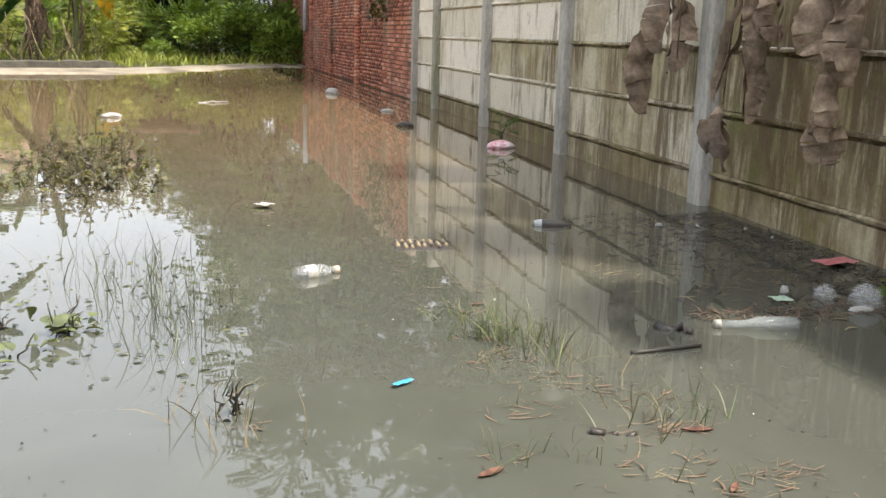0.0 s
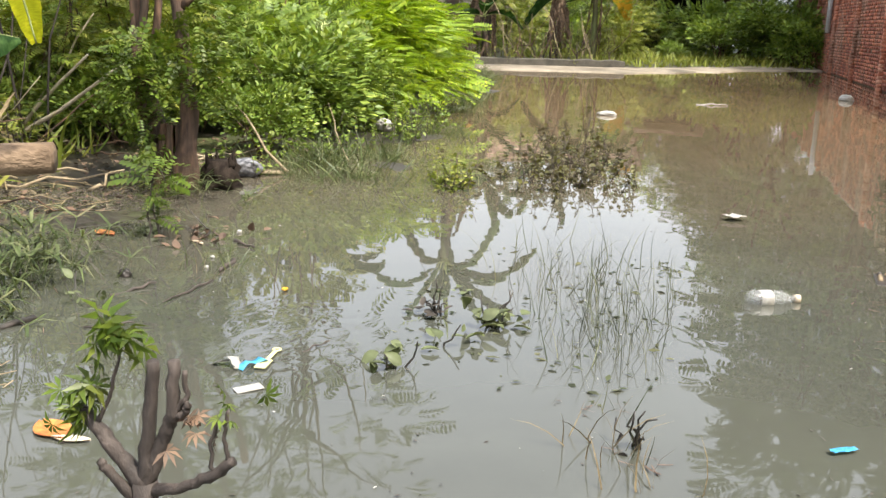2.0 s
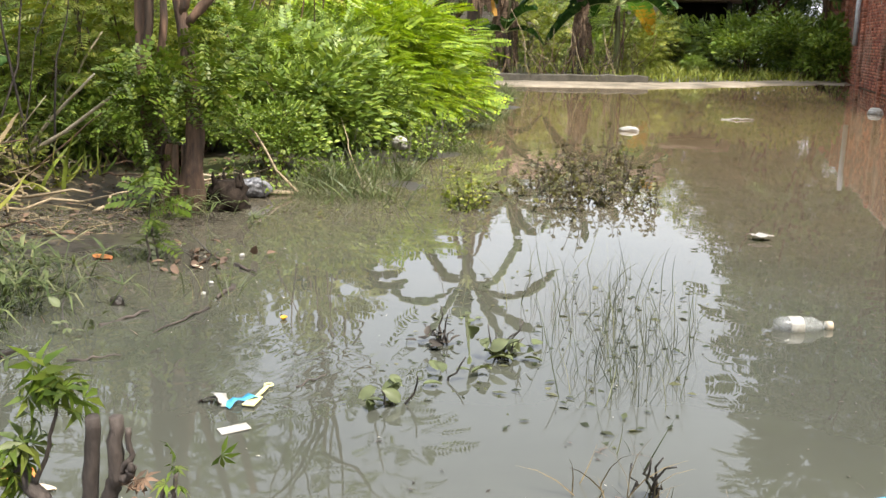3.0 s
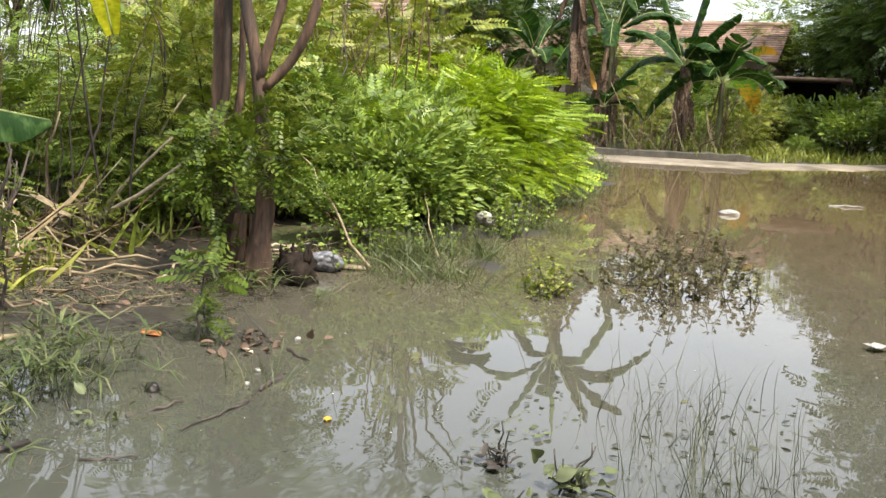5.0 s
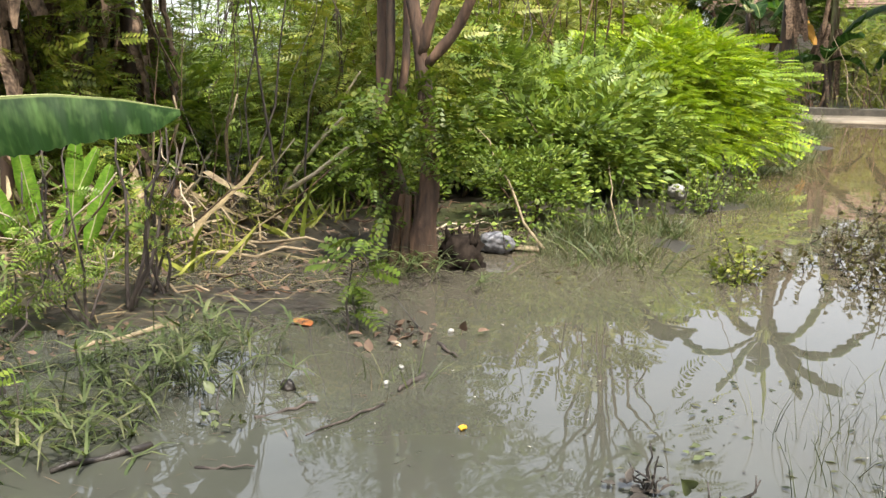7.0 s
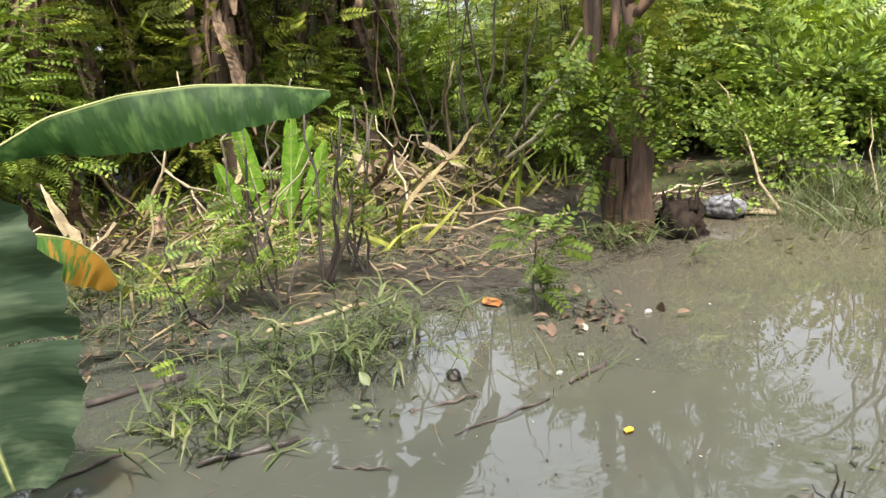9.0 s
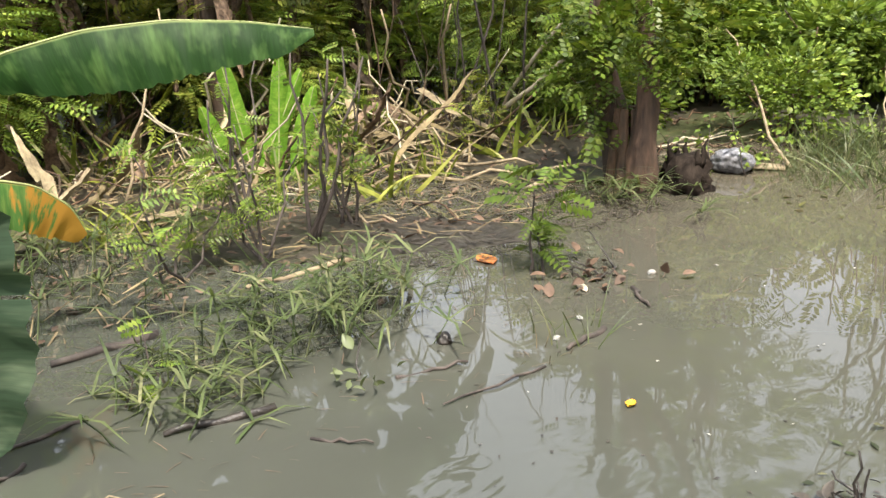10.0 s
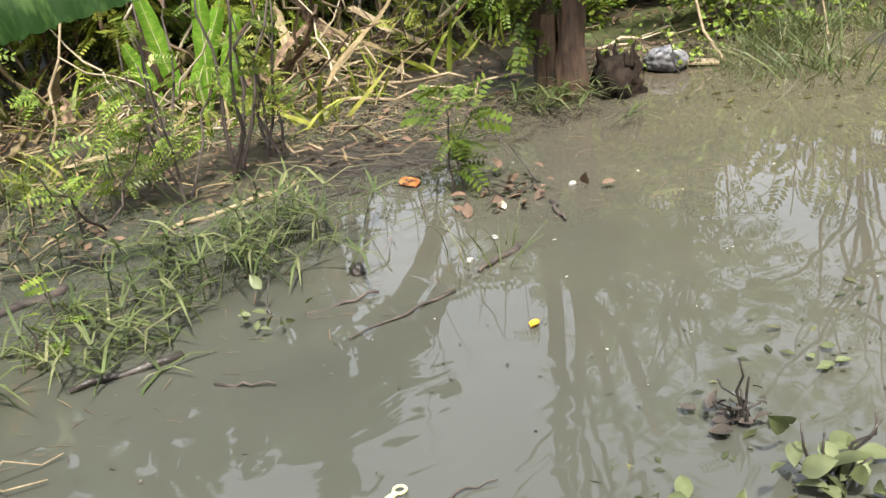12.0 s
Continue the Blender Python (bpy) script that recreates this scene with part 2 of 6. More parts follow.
def part(name, V, F, mat, parent=None, label="", smooth=False):
    """One mesh object from vertex and face arrays, under a thing or a part."""
    me = bpy.data.meshes.new(name)
    V = np.asarray(V, dtype=np.float32)
    if isinstance(F, np.ndarray) and F.ndim == 2:
        k = F.shape[1]
        me.vertices.add(len(V))
        me.vertices.foreach_set("co", V.ravel())
        me.loops.add(F.size)
        me.loops.foreach_set("vertex_index", F.astype(np.int32).ravel())
        me.polygons.add(len(F))
        me.polygons.foreach_set("loop_start", np.arange(0, F.size, k, dtype=np.int32))
        me.update(calc_edges=True)
    else:
        me.from_pydata(V.tolist(), [], [tuple(f) for f in F])
    me.materials.append(mat)
    if smooth:
        me.polygons.foreach_set("use_smooth", np.ones(len(me.polygons), dtype=bool))
    ob = new(name, me)
    if parent:
        ob.parent = parent
    if label:
        ob["label"] = label
    return ob


def thing(name, label, category, at=(0, 0, 0), turn=0.0, group="", kind=""):
    ob = new(name)
    ob.empty_display_size = 0.1
    ob.matrix_basis = pose(*at, 0, 0, turn)
    return tagged(ob, label, category, group, kind)


def join(*pairs):
    Vs, Fs, n = [], [], 0
    for V, F in pairs:
        Vs.append(V)
        Fs.append(F + n)
        n += len(V)
    return np.concatenate(Vs), np.concatenate(Fs)


def unit(v):
    v = np.asarray(v, float)
    return v / np.maximum(np.linalg.norm(v, axis=-1, keepdims=True), 1e-9)


def tube(pts, radii, n=8, wob=0.0, close=True):
    """A tapered, bent tube as quads; ends closed with flat caps."""
    P = np.asarray(pts, float)
    R = np.broadcast_to(np.asarray(radii, float), (len(P),)).copy()
    T = unit(np.gradient(P, axis=0))
    if close:
        P = np.concatenate([P[:1], P, P[-1:]])
        T = np.concatenate([T[:1], T, T[-1:]])
        R = np.concatenate([[R[0] * 0.02], R, [R[-1] * 0.02]])
    ref = np.array([0.3, 0.9, 0.2]) if abs(T[len(T) // 2][2]) > 0.7 else np.array([0.05, 0.1, 1.0])
    S = unit(np.cross(T, ref))
    U = np.cross(S, T)
    a = np.linspace(0, 2 * np.pi, n, endpoint=False)
    rad = R[:, None] * (1 + wob * rng.normal(size=(len(P), n)))
    V = P[:, None] + rad[..., None] * (np.cos(a)[None, :, None] * S[:, None] + np.sin(a)[None, :, None] * U[:, None])
    i = np.arange(len(P) - 1)[:, None] * n
    j = np.arange(n)[None]
    k = (j + 1) % n
    F = np.stack([i + j, i + k, i + n + k, i + n + j], -1).reshape(-1, 4)
    return V.reshape(-1, 3), F


def bend(a, b, n=7, sag=0.0, jitter=0.0):
    """Points from a to b, sagging (or rising) in the middle and wavering."""
    a, b = np.asarray(a, float), np.asarray(b, float)
    t = np.linspace(0, 1, n)[:, None]
    P = a + (b - a) * t
    P[:, 2] += (4 * sag * t * (1 - t))[:, 0]
    P[1:-1] += rng.normal(size=(n - 2, 3)) * jitter
    return P


def scatter(tv, tf, pos, way, up, size):
    """Copies of a template (y along, z normal) at places, ways, ups and sizes, as one array pair."""
    way = unit(way)
    side = unit(np.cross(way, up))
    nor = np.cross(side, way)
    size = np.broadcast_to(np.asarray(size, float), (len(pos),))
    M = np.stack([side, way, nor], -1) * size[:, None, None]
    V = np.einsum("kij,nj->kni", M, tv) + np.asarray(pos)[:, None]
    F = (tf[None] + (np.arange(len(pos)) * len(tv))[:, None, None]).reshape(-1, tf.shape[1])
    return V.reshape(-1, 3), F


def simple_leaf(w=0.22, fold=0.06, droop=0.12):
    V = np.array([(0, 0, 0), (-w, 0.45, 0), (0, 0.5, -fold), (w, 0.45, 0), (0, 1, -droop)], float)
    return V, np.array([(0, 2, 4, 1), (0, 3, 4, 2)])


def frond(pairs=8, leaflet=0.28, width=0.085, droop=0.25, taper=0.5, angle=62):
    """A feather leaf one unit long: a thin rachis and pairs of leaflets."""
    ys = np.linspace(0.14, 1.0, pairs)
    V, F = [], []
    z = lambda y: -droop * y * y
    V += [(-0.008, 0, 0), (0.008, 0, 0), (0.004, 1, z(1)), (-0.004, 1, z(1))]
    F.append((0, 1, 2, 3))
    for y in ys:
        l = leaflet * (1 - taper * (y - 0.3) ** 2 * 1.6)
        for s in (-1, 1):
            c, q = math.cos(radians(angle)), math.sin(radians(angle))
            b = np.array((0, y, z(y)))
            d = np.array((s * q, c, -0.12))
            p = np.array((-s * c, q, 0.0))
            k = len(V)
            V += [tuple(b), tuple(b + d * l * 0.5 + p * width * 0.5), tuple(b + d * l + np.array((0, 0, -0.1 * l))), tuple(b + d * l * 0.5 - p * width * 0.5)]
            F.append((k, k + 1, k + 2, k + 3))
    return np.array(V, float), np.array(F)


def blade(width=0.018, arch=0.45, segs=4):
    """A grass blade one unit long that arches over."""
    t = np.linspace(0, 1, segs + 1)
    w = width * (1 - t ** 2 * 0.92)
    y, z = arch * t ** 2.2, t * (1 - 0.35 * arch * t ** 2)
    V = np.stack([np.stack([-w, y, z], -1), np.stack([w, y, z], -1)], 1).reshape(-1, 3)
    F = np.array([(2 * i, 2 * i + 1, 2 * i + 3, 2 * i + 2) for i in range(segs)])
    return V, F


def stand(tv, tf, pos, size, lean=0.3):
    """Upright copies of a template (z up) with random turn and lean."""
    k = len(pos)
    a = rng.uniform(0, 2 * np.pi, k)
    up = unit(np.stack([rng.normal(0, lean, k), rng.normal(0, lean, k), np.ones(k)], -1))
    fwd = np.stack([np.cos(a), np.sin(a), 0 * a], -1)
    side = unit(np.cross(fwd, up))
    fwd = np.cross(up, side)
    M = np.stack([side, fwd, up], -1) * np.broadcast_to(size, (k,))[:, None, None]
    V = np.einsum("kij,nj->kni", M, tv) + np.asarray(pos)[:, None]
    F = (tf[None] + (np.arange(k) * len(tv))[:, None, None]).reshape(-1, tf.shape[1])
    return V.reshape(-1, 3), F


def crown_points(n, centre, radius, lumps=14, flat=1.0, low=0.02):
    """Places and outward ways in a lumpy, gappy crown."""
    c, r = np.array(centre, float), np.array(radius, float)
    d = unit(rng.normal(size=(lumps, 3)))
    d[:, 2] = rng.uniform(-0.75, 0.95, lumps)
    lc = c + d * r * rng.uniform(0.35, 0.85, (lumps, 1))
    lr = rng.uniform(0.22, 0.45, lumps)
    which = rng.integers(0, lumps, n)
    o = unit(rng.normal(size=(n, 3)))
    rad = rng.uniform(0.3, 1.0, (n, 1)) ** 0.6
    pos = lc[which] + o * r * lr[which][:, None] * rad
    way = unit(o * np.array([1, 1, 0.5]) + unit(pos - c) * 0.7 + np.array([0, 0, 0.15]))
    way[:, 2] *= flat
    ok = pos[:, 2] > low
    return pos[ok], unit(way[ok]), lc


def ups(way, spread=0.6):
    k = len(way)
    return unit(np.array([0, 0, 1.0]) + rng.normal(0, spread, (k, 3)))


T_FROND, T_FEATHER, T_LEAF, T_BLADE = frond(7, 0.34, 0.13), frond(6, 0.42, 0.15, 0.35, 0.4, 58), simple_leaf(), blade()
T_LEAFW = simple_leaf(0.34, 0.08, 0.25)


def ovate_leaf(w=0.3, curl=0.35, n=6):
    """A pointed oval leaf, folded along its midrib and curled."""
    t = np.linspace(0, 1, n + 1)
    ww = w * np.sin(np.pi * np.clip(t ** 0.8 * 0.97 + 0.02, 0, 1)) ** 0.8
    V = [(x * k, y, 0.18 * abs(x * k) + curl * (0.25 - (y - 0.45) ** 2) - (0.06 if k == 0 else 0)) for y, x in zip(t, ww) for k in (-1, 0, 1)]
    F = [(i * 3 + j, i * 3 + j + 1, i * 3 + 4 + j, i * 3 + 3 + j) for i in range(n) for j in (0, 1)]
    return np.array(V, float), np.array(F)


T_OVATE = ovate_leaf()
T_FINE = frond(7, 0.3, 0.1, 0.3, 0.4, 64)


def shrub(name, label, at, radius, mat, template, n, size, stems=7, lumps=14, stem_mat=None, category="shrub", flat=0.8, lift=0.5, group="", stem_r=0.012, spread=0.6):
    """A shrub: bent stems from one foot, and a crown of leaves on lumps."""
    t = thing(name, label, category, at, group=group)
    rx, ry, rz = radius
    c = (0, 0, rz * 0.85)
    pos, way, lc = crown_points(n, c, radius, lumps, flat)
    V, F = scatter(*template, pos, way, ups(way, spread), size * rng.uniform(0.5, 1.3, len(pos)))
    part("crown", V, F, mat, t)
    for i in range(stems):
        tip = lc[i % len(lc)]
        foot = np.array([rng.normal(0, rx * 0.15), rng.normal(0, ry * 0.15), -0.1])
        V, F = tube(bend(foot, tip, 6, 0.05, 0.03 * rz), np.linspace(stem_r, stem_r * 0.35, 6), 6)
        part("stem", V, F, stem_mat or BARK, t)
    return t

# ---- setting ----
SHORE_Y = np.array([-60, 3.0, 4.2, 5.0, 6.3, 6.7, 7.4, 9.0, 11.3, 14.4, 19.3, 21.8, 24.5, 27.0, 31.0, 60.0])
SHORE_X = np.array([-3.6, -3.7, -3.65, -3.5, -3.45, -3.05, -2.75, -2.8, -3.05, -3.65, -4.8, -5.2, -3.0, 0.0, 2.4, 2.4])


def land(x, y):
    """Height of the ground; below 0 it lies under the flood."""
    d = np.interp(y, SHORE_Y, SHORE_X) - x
    bank = np.clip((d - 0.65) * 0.035, -0.35, 0.12)
    right = np.clip((x - 2.3) * 0.6, -0.35, 0.15)
    w = 0.035 * np.sin(x * 2.3 + 1.1 * np.sin(y * 1.7)) * np.sin(y * 1.9 + 0.7 * np.sin(x * 2.9))
    return np.maximum(bank, right) + w * (np.abs(d) < 6)


def ground():
    xs = np.concatenate([[-400, -150, -60, -30, -18], np.arange(-12, 4.01, 0.16), [6, 10, 20, 60, 150, 400]])
    ys = np.concatenate([[-400, -120, -40, -15, -6], np.arange(-2, 14, 0.16), np.arange(14, 36, 0.5), [40, 60, 120, 400, 900]])
    X, Y = np.meshgrid(xs, ys)
    Z = land(X, Y)
    n = len(xs)
    i, j = np.meshgrid(np.arange(n - 1), np.arange(len(ys) - 1))
    a = (j * n + i).ravel()
    V = np.stack([X.ravel(), Y.ravel(), Z.ravel()], -1)
    ob = part("ground", V, np.stack([a, a + 1, a + n + 1, a + n], -1), MUD, smooth=True)
    return tagged(ob, "dark wet mud bank strewn with rotting plants", "ground", kind="structure")


ground()
water = part("water", [(-30, -60, 0), (30, -60, 0), (30, 60, 0), (-30, 60, 0)], [(0, 1, 2, 3)], WATER)
tagged(water, "still, murky grey-brown flood water over the lane", "water", kind="structure")


def box(x0, y0, z0, x1, y1, z1, chip=0.0):
    V = np.array([(x, y, z) for z in (z0, z1) for y in (y0, y1) for x in (x0, x1)], float)
    if chip:
        V += rng.normal(0, chip, V.shape)
    F = np.array([(0, 2, 3, 1), (4, 5, 7, 6), (0, 1, 5, 4), (2, 6, 7, 3), (0, 4, 6, 2), (1, 3, 7, 5)])
    return V, F


def bevel_box(x0, y0, z0, x1, y1, z1, b=0.01, segments=2):
    bm = bmesh.new()
    bmesh.ops.create_cube(bm, size=1)
    for v in bm.verts:
        v.co = Vector(((x0 + x1) / 2 + v.co.x * (x1 - x0), (y0 + y1) / 2 + v.co.y * (y1 - y0), (z0 + z1) / 2 + v.co.z * (z1 - z0)))
    bmesh.ops.bevel(bm, geom=bm.edges[:], offset=b, segments=segments, affect="EDGES", profile=0.5)
    V = [tuple(v.co) for v in bm.verts]
    F = [tuple(v.index for v in f.verts) for f in bm.faces]
    bm.free()
    return V, F


WALL_X, BAY, POST_Y0 = 2.0, 2.44, 7.0


def concrete_wall():
    """Precast fence: posts with panels slotted between them, each with a ledge along its top."""
    wall = tagged(new("wall_east"), "precast concrete panel fence, grey-white with brown and green stains", "wall", kind="structure")
    y_end = 15.72
    ys = [POST_Y0 + BAY * k for k in range(-4, 4)] + [y_end]
    for y in ys:
        V, F = bevel_box(WALL_X - 0.03, y - 0.075, -0.4, WALL_X + 0.13, y + 0.075, 2.15, 0.012)
        part("post", V, F, POSTCON, wall)
    for a, b in zip(ys[:-1], ys[1:]):
        for r in range(6):
            z = -0.155 + 0.36 * r
            y0, y1 = a + 0.075, b - 0.075
            prof = [(0.045, 0.0), (0.045, 0.312), (0.07, 0.318), (0.07, 0.33), (0.028, 0.336), (0.026, 0.35), (0.04, 0.356), (0.1, 0.356), (0.1, 0.0)]
            segs = 15
            V = []
            for yy in np.linspace(y0, y1, segs):
                for px, pz in prof:
                    V.append((WALL_X + px + rng.normal(0, 0.0016), yy, z + pz + (rng.normal(0, 0.003) if pz > 0.3 else 0)))
            k = len(prof)
            F = [(s * k + i, (s + 1) * k + i, (s + 1) * k + (i + 1) % k, s * k + (i + 1) % k) for s in range(segs - 1) for i in range(k)]
            F += [tuple(range(k)), tuple(range(len(V) - 1, len(V) - 1 - k, -1))]
            kind = MOSSY_CON if a < 6.9 or r == 0 else (STAINED_CON if (a < 9.4 and r != 3) or r == 2 and a < 11.8 else CLEAN_CON)
            part("panel", V, F, kind, wall)
    return wall


concrete_wall()


def slab():
    V, F = [], []
    n = 26
    xs = np.linspace(-9.0, 2.3, n)
    front = np.interp(xs, [-9, -5.4, -4.5, -2.8, -1.5, 0, 2.3], [20.6, 21.3, 21.9, 22.4, 24.2, 26.6, 29.5])
    for k, x in enumerate(xs):
        f = front[k] + rng.normal(0, 0.18)
        V += [(x, f, -0.06), (x, f + 0.15, 0.02), (x, f + 1.2, 0.045 + rng.normal(0, 0.006)), (x, f + 2.1, 0.05)]
    for k in range(n - 1):
        for r in range(3):
            a = k * 4 + r
            F.append((a, a + 4, a + 5, a + 1))
    return tagged(part("pavement", V, F, SLAB), "pale, silt-covered concrete yard edge beside the flood", "pavement", kind="structure")


slab()
KERB = rough_stuff("mossy_kerb", (0.05, 0.045, 0.035), (0.1, 0.09, 0.07), 5, rough=0.85, fine=30, space=True)


def kerb(a, b, h):
    a, b = np.array(a, float), np.array(b, float)
    d = unit(b - a)
    s = np.array([-d[1], d[0]]) * 0.12
    n = 20
    V, F = [], []
    for t in np.linspace(0, 1, n):
        p = a + (b - a) * t
        z = h + rng.normal(0, 0.012)
        q = rng.normal(0, 0.012)
        V += [(p[0], p[1] + q, -0.02), (p[0], p[1] + q, z - 0.02), (p[0] + s[0] * 0.2, p[1] + s[1] * 0.2, z), (p[0] + s[0], p[1] + s[1], z), (p[0] + s[0], p[1] + s[1], -0.02)]
    F = [(k * 5 + i, k * 5 + 5 + i, k * 5 + 6 + i, k * 5 + 1 + i) for k in range(n - 1) for i in range(4)]
    F += [(0, 1, 2, 3, 4), tuple(range(n * 5 - 1, n * 5 - 6, -1))]
    ob = part("kerb", V, F, KERB)
    return tagged(ob, "low dark mossy kerb along the flooded yard", "kerb", kind="structure")


kerb((-8.0, 22.0), (-2.9, 24.3), 0.2)

# ---- house behind the bananas ----
TILE = rough_stuff("weathered_roof_tile", (0.24, 0.15, 0.11), (0.36, 0.25, 0.19), 3, (1, 1, 1), 0.85, 0.6, 30, by_island=0.4, space=True)
PLASTER = rough_stuff("stained_plaster", (0.42, 0.36, 0.28), (0.52, 0.46, 0.38), 1.5, rough=0.9, fine=20, c3=(0.28, 0.23, 0.17), space=True)
# near-black colour that stands in for the shade inside openings
OPENING_SHADE = rough_stuff("dark_opening_shade", (0.012, 0.011, 0.01), (0.03, 0.027, 0.023), 3, rough=0.9, space=True)


def house(at, width, depth, eave, ridge, label):
    t = thing("house", label, "house", at)
    w, d = width / 2, depth / 2
    for b in [(-w, -d, -w + 0.2, d), (w - 0.2, -d, w, d), (-w + 0.2, -d, w - 0.2, -d + 0.2), (-w + 0.2, d - 0.2, w - 0.2, d)]:
        V, F = box(b[0], b[1], -0.2, b[2], b[3], eave)
        part("wall", V, F, PLASTER, t)
    # thin dark panel on the wall paints the doorway's unlit inside
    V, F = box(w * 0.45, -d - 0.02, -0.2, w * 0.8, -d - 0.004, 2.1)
    part("door", V, F, OPENING_SHADE, t, "near-black panel standing in for a shaded open doorway")
    parts = []
    rows, cols = 16, int(width / 0.55)
    for side in (-1, 1):
        for r in range(rows):
            for c in range(cols):
                x0 = -w - 0.5 + (width + 1.0) * c / cols
                x1 = -w - 0.5 + (width + 1.0) * (c + 1) / cols
                t0, t1 = r / rows, (r + 1.12) / rows
                y = lambda q: side * (d + 0.6) * (1 - q)
                z = lambda q: eave - 0.1 + (ridge - eave + 0.1) * min(q, 1)
                zz = 0.05
                Vt = np.array([(x0, y(t0), z(t0) + zz), (x1, y(t0), z(t0) + zz), (x1, y(min(t1, 1)), z(t1)), (x0, y(min(t1, 1)), z(t1)), (x0, y(t0), z(t0)), (x1, y(t0), z(t0)), (x1, y(min(t1, 1)), z(t1) - 0.05), (x0, y(min(t1, 1)), z(t1) - 0.05)])
                parts.append((Vt, np.array([(0, 1, 2, 3), (7, 6, 5, 4), (0, 4, 5, 1), (1, 5, 6, 2), (3, 7, 4, 0)])))
    V, F = join(*parts)
    tagged(part("roof", V, F, TILE, t, "brown weathered tile roof"), kind="stuff")
    V, F = tube(bend((-w - 0.5, 0, ridge + 0.03), (w + 0.5, 0, ridge + 0.03), 8), 0.12, 8)
    part("ridge_cap", V, F, TILE, t)
    return t


house((-8.6, 40.0, 0), 9.0, 7.0, 2.9, 4.3, "low plastered house with a brown tile roof behind banana plants")
house((-19.5, 33.0, 0), 11.0, 7.0, 3.4, 5.6, "plain plastered house with a faded tile roof among shrubs")

# ---- trees and shrubs ----


def limb_tree(name, label, at, height, crown, mat, template, n, size, trunk_r=0.09, limbs=9, lean=(0, 0), lumps=22, bark=None, fork=0.35, flat=0.8):
    """A tree: one tapered trunk, limbs to the lumps of its crown, and leaves in gappy clumps."""
    t = thing(name, label, "tree", at)
    c = np.array([lean[0], lean[1], height - crown[2] * 0.75])
    pos, way, lc = crown_points(n, c, crown, lumps, flat, 0.3)
    V, F = scatter(*template, pos, way, ups(way), size * rng.uniform(0.6, 1.3, len(pos)))
    part("crown", V, F, mat, t)
    top = np.array([lean[0] * 0.7, lean[1] * 0.7, height * 0.7])
    P = bend((0, 0, -0.3), top, 9, 0, trunk_r * 0.5)
    V, F = tube(P, np.linspace(trunk_r, trunk_r * 0.4, 9), 10, 0.06)
    part("trunk", V, F, bark or BARK, t, smooth=True)
    for i in range(min(limbs, len(lc))):
        s = P[int(np.clip(len(P) * rng.uniform(fork, 0.95), 1, 8))]
        V, F = tube(bend(s, lc[i], 6, 0.1, height * 0.012), np.linspace(trunk_r * 0.45, trunk_r * 0.12, 6), 6)
        part("limb", V, F, bark or BARK, t, smooth=True)
    return t


def again(ob, x, y, turn=0, s=1.0, z=0.0, sz=None):
    return copy_thing(ob, pose(x, y, z, 0, 0, turn) @ Matrix.Diagonal((s, s, sz or s, 1)))


# the bright feathery shrub by the water
b = shrub("feathery_shrub", "bright yellow-green feathery-leaved shrub leaning over the flood", (-4.35, 11.9, 0.05), (1.15, 1.3, 0.78), L_BRIGHT, frond(7, 0.32, 0.14, 0.22), 2600, 0.2, 12, 40, group="bright shrubs at the bank", flat=0.5, spread=0.42)
again(b, -4.9, 13.6, 130, 0.95)
again(b, -4.2, 10.6, 250, 0.72)
# mixed shrubs along the bank
m = shrub("shrub", "dense mid-green leafy shrub on the muddy bank", (-4.3, 9.6, 0.02), (0.95, 1.0, 0.6), L_MID, T_FROND, 950, 0.2, 8, 24, group="bank shrubs")
d = shrub("shrub", "green small-leaved shrub on the muddy bank", (-3.9, 8.9, 0.0), (0.75, 0.7, 0.45), L_MID, T_LEAF, 3600, 0.08, 8, 20, group="bank shrubs")
f = shrub("shrub", "tall feathery green shrub with thin bare stems", (-5.6, 9.0, 0.05), (1.1, 1.1, 1.25), L_MID, T_FINE, 850, 0.24, 14, 26, group="bank shrubs", flat=0.5, spread=0.35)
y = shrub("shrub", "yellowish leafy shrub in the bank thicket", (-6.4, 11.0, 0.05), (1.2, 1.2, 1.2), L_YELLOW, T_FROND, 850, 0.22, 12, 26, group="bank shrubs")
for x0, y0, tr, s, src in [(-5.2, 7.6, 40, 0.6, f), (-6.6, 8.0, 200, 0.65, f), (-7.8, 9.5, 90, 0.8, f), (-5.4, 10.6, 310, 1.1, m), (-6.0, 13.0, 20, 1.3, y), (-7.6, 12.0, 120, 1.4, y), (-4.9, 8.6, 150, 0.95, d), (-4.0, 10.2, 80, 0.8, d), (-5.0, 8.2, 10, 0.8, y), (-8.6, 7.2, 60, 1.3, f), (-9.6, 9.0, 10, 1.0, y), (-6.2, 6.9, 170, 0.85, m), (-7.4, 6.4, 100, 1.0, f), (-8.6, 5.0, 240, 1.2, f), (-7.2, 3.6, 20, 1.1, f), (-6.2, 2.8, 300, 1.0, m), (-9.5, 3.0, 130, 1.5, y), (-5.6, 15.2, 75, 1.1, m), (-6.9, 16.5, 30, 0.8, f), (-7.5, 14.5, 180, 1.0, y), (-9.5, 13.0, 220, 1.6, f), (-6.0, 19.5, 66, 0.8, d)]:
    again(src, x0, y0, tr, s, 0.03)
h = shrub("shrub", "broad-leaved green shrub at the flooded bank", (-3.75, 9.7, 0.0), (0.6, 0.7, 0.42), L_MID, ovate_leaf(0.32, 0.25, 3), 3000, 0.05, 8, 20, group="bank shrubs")
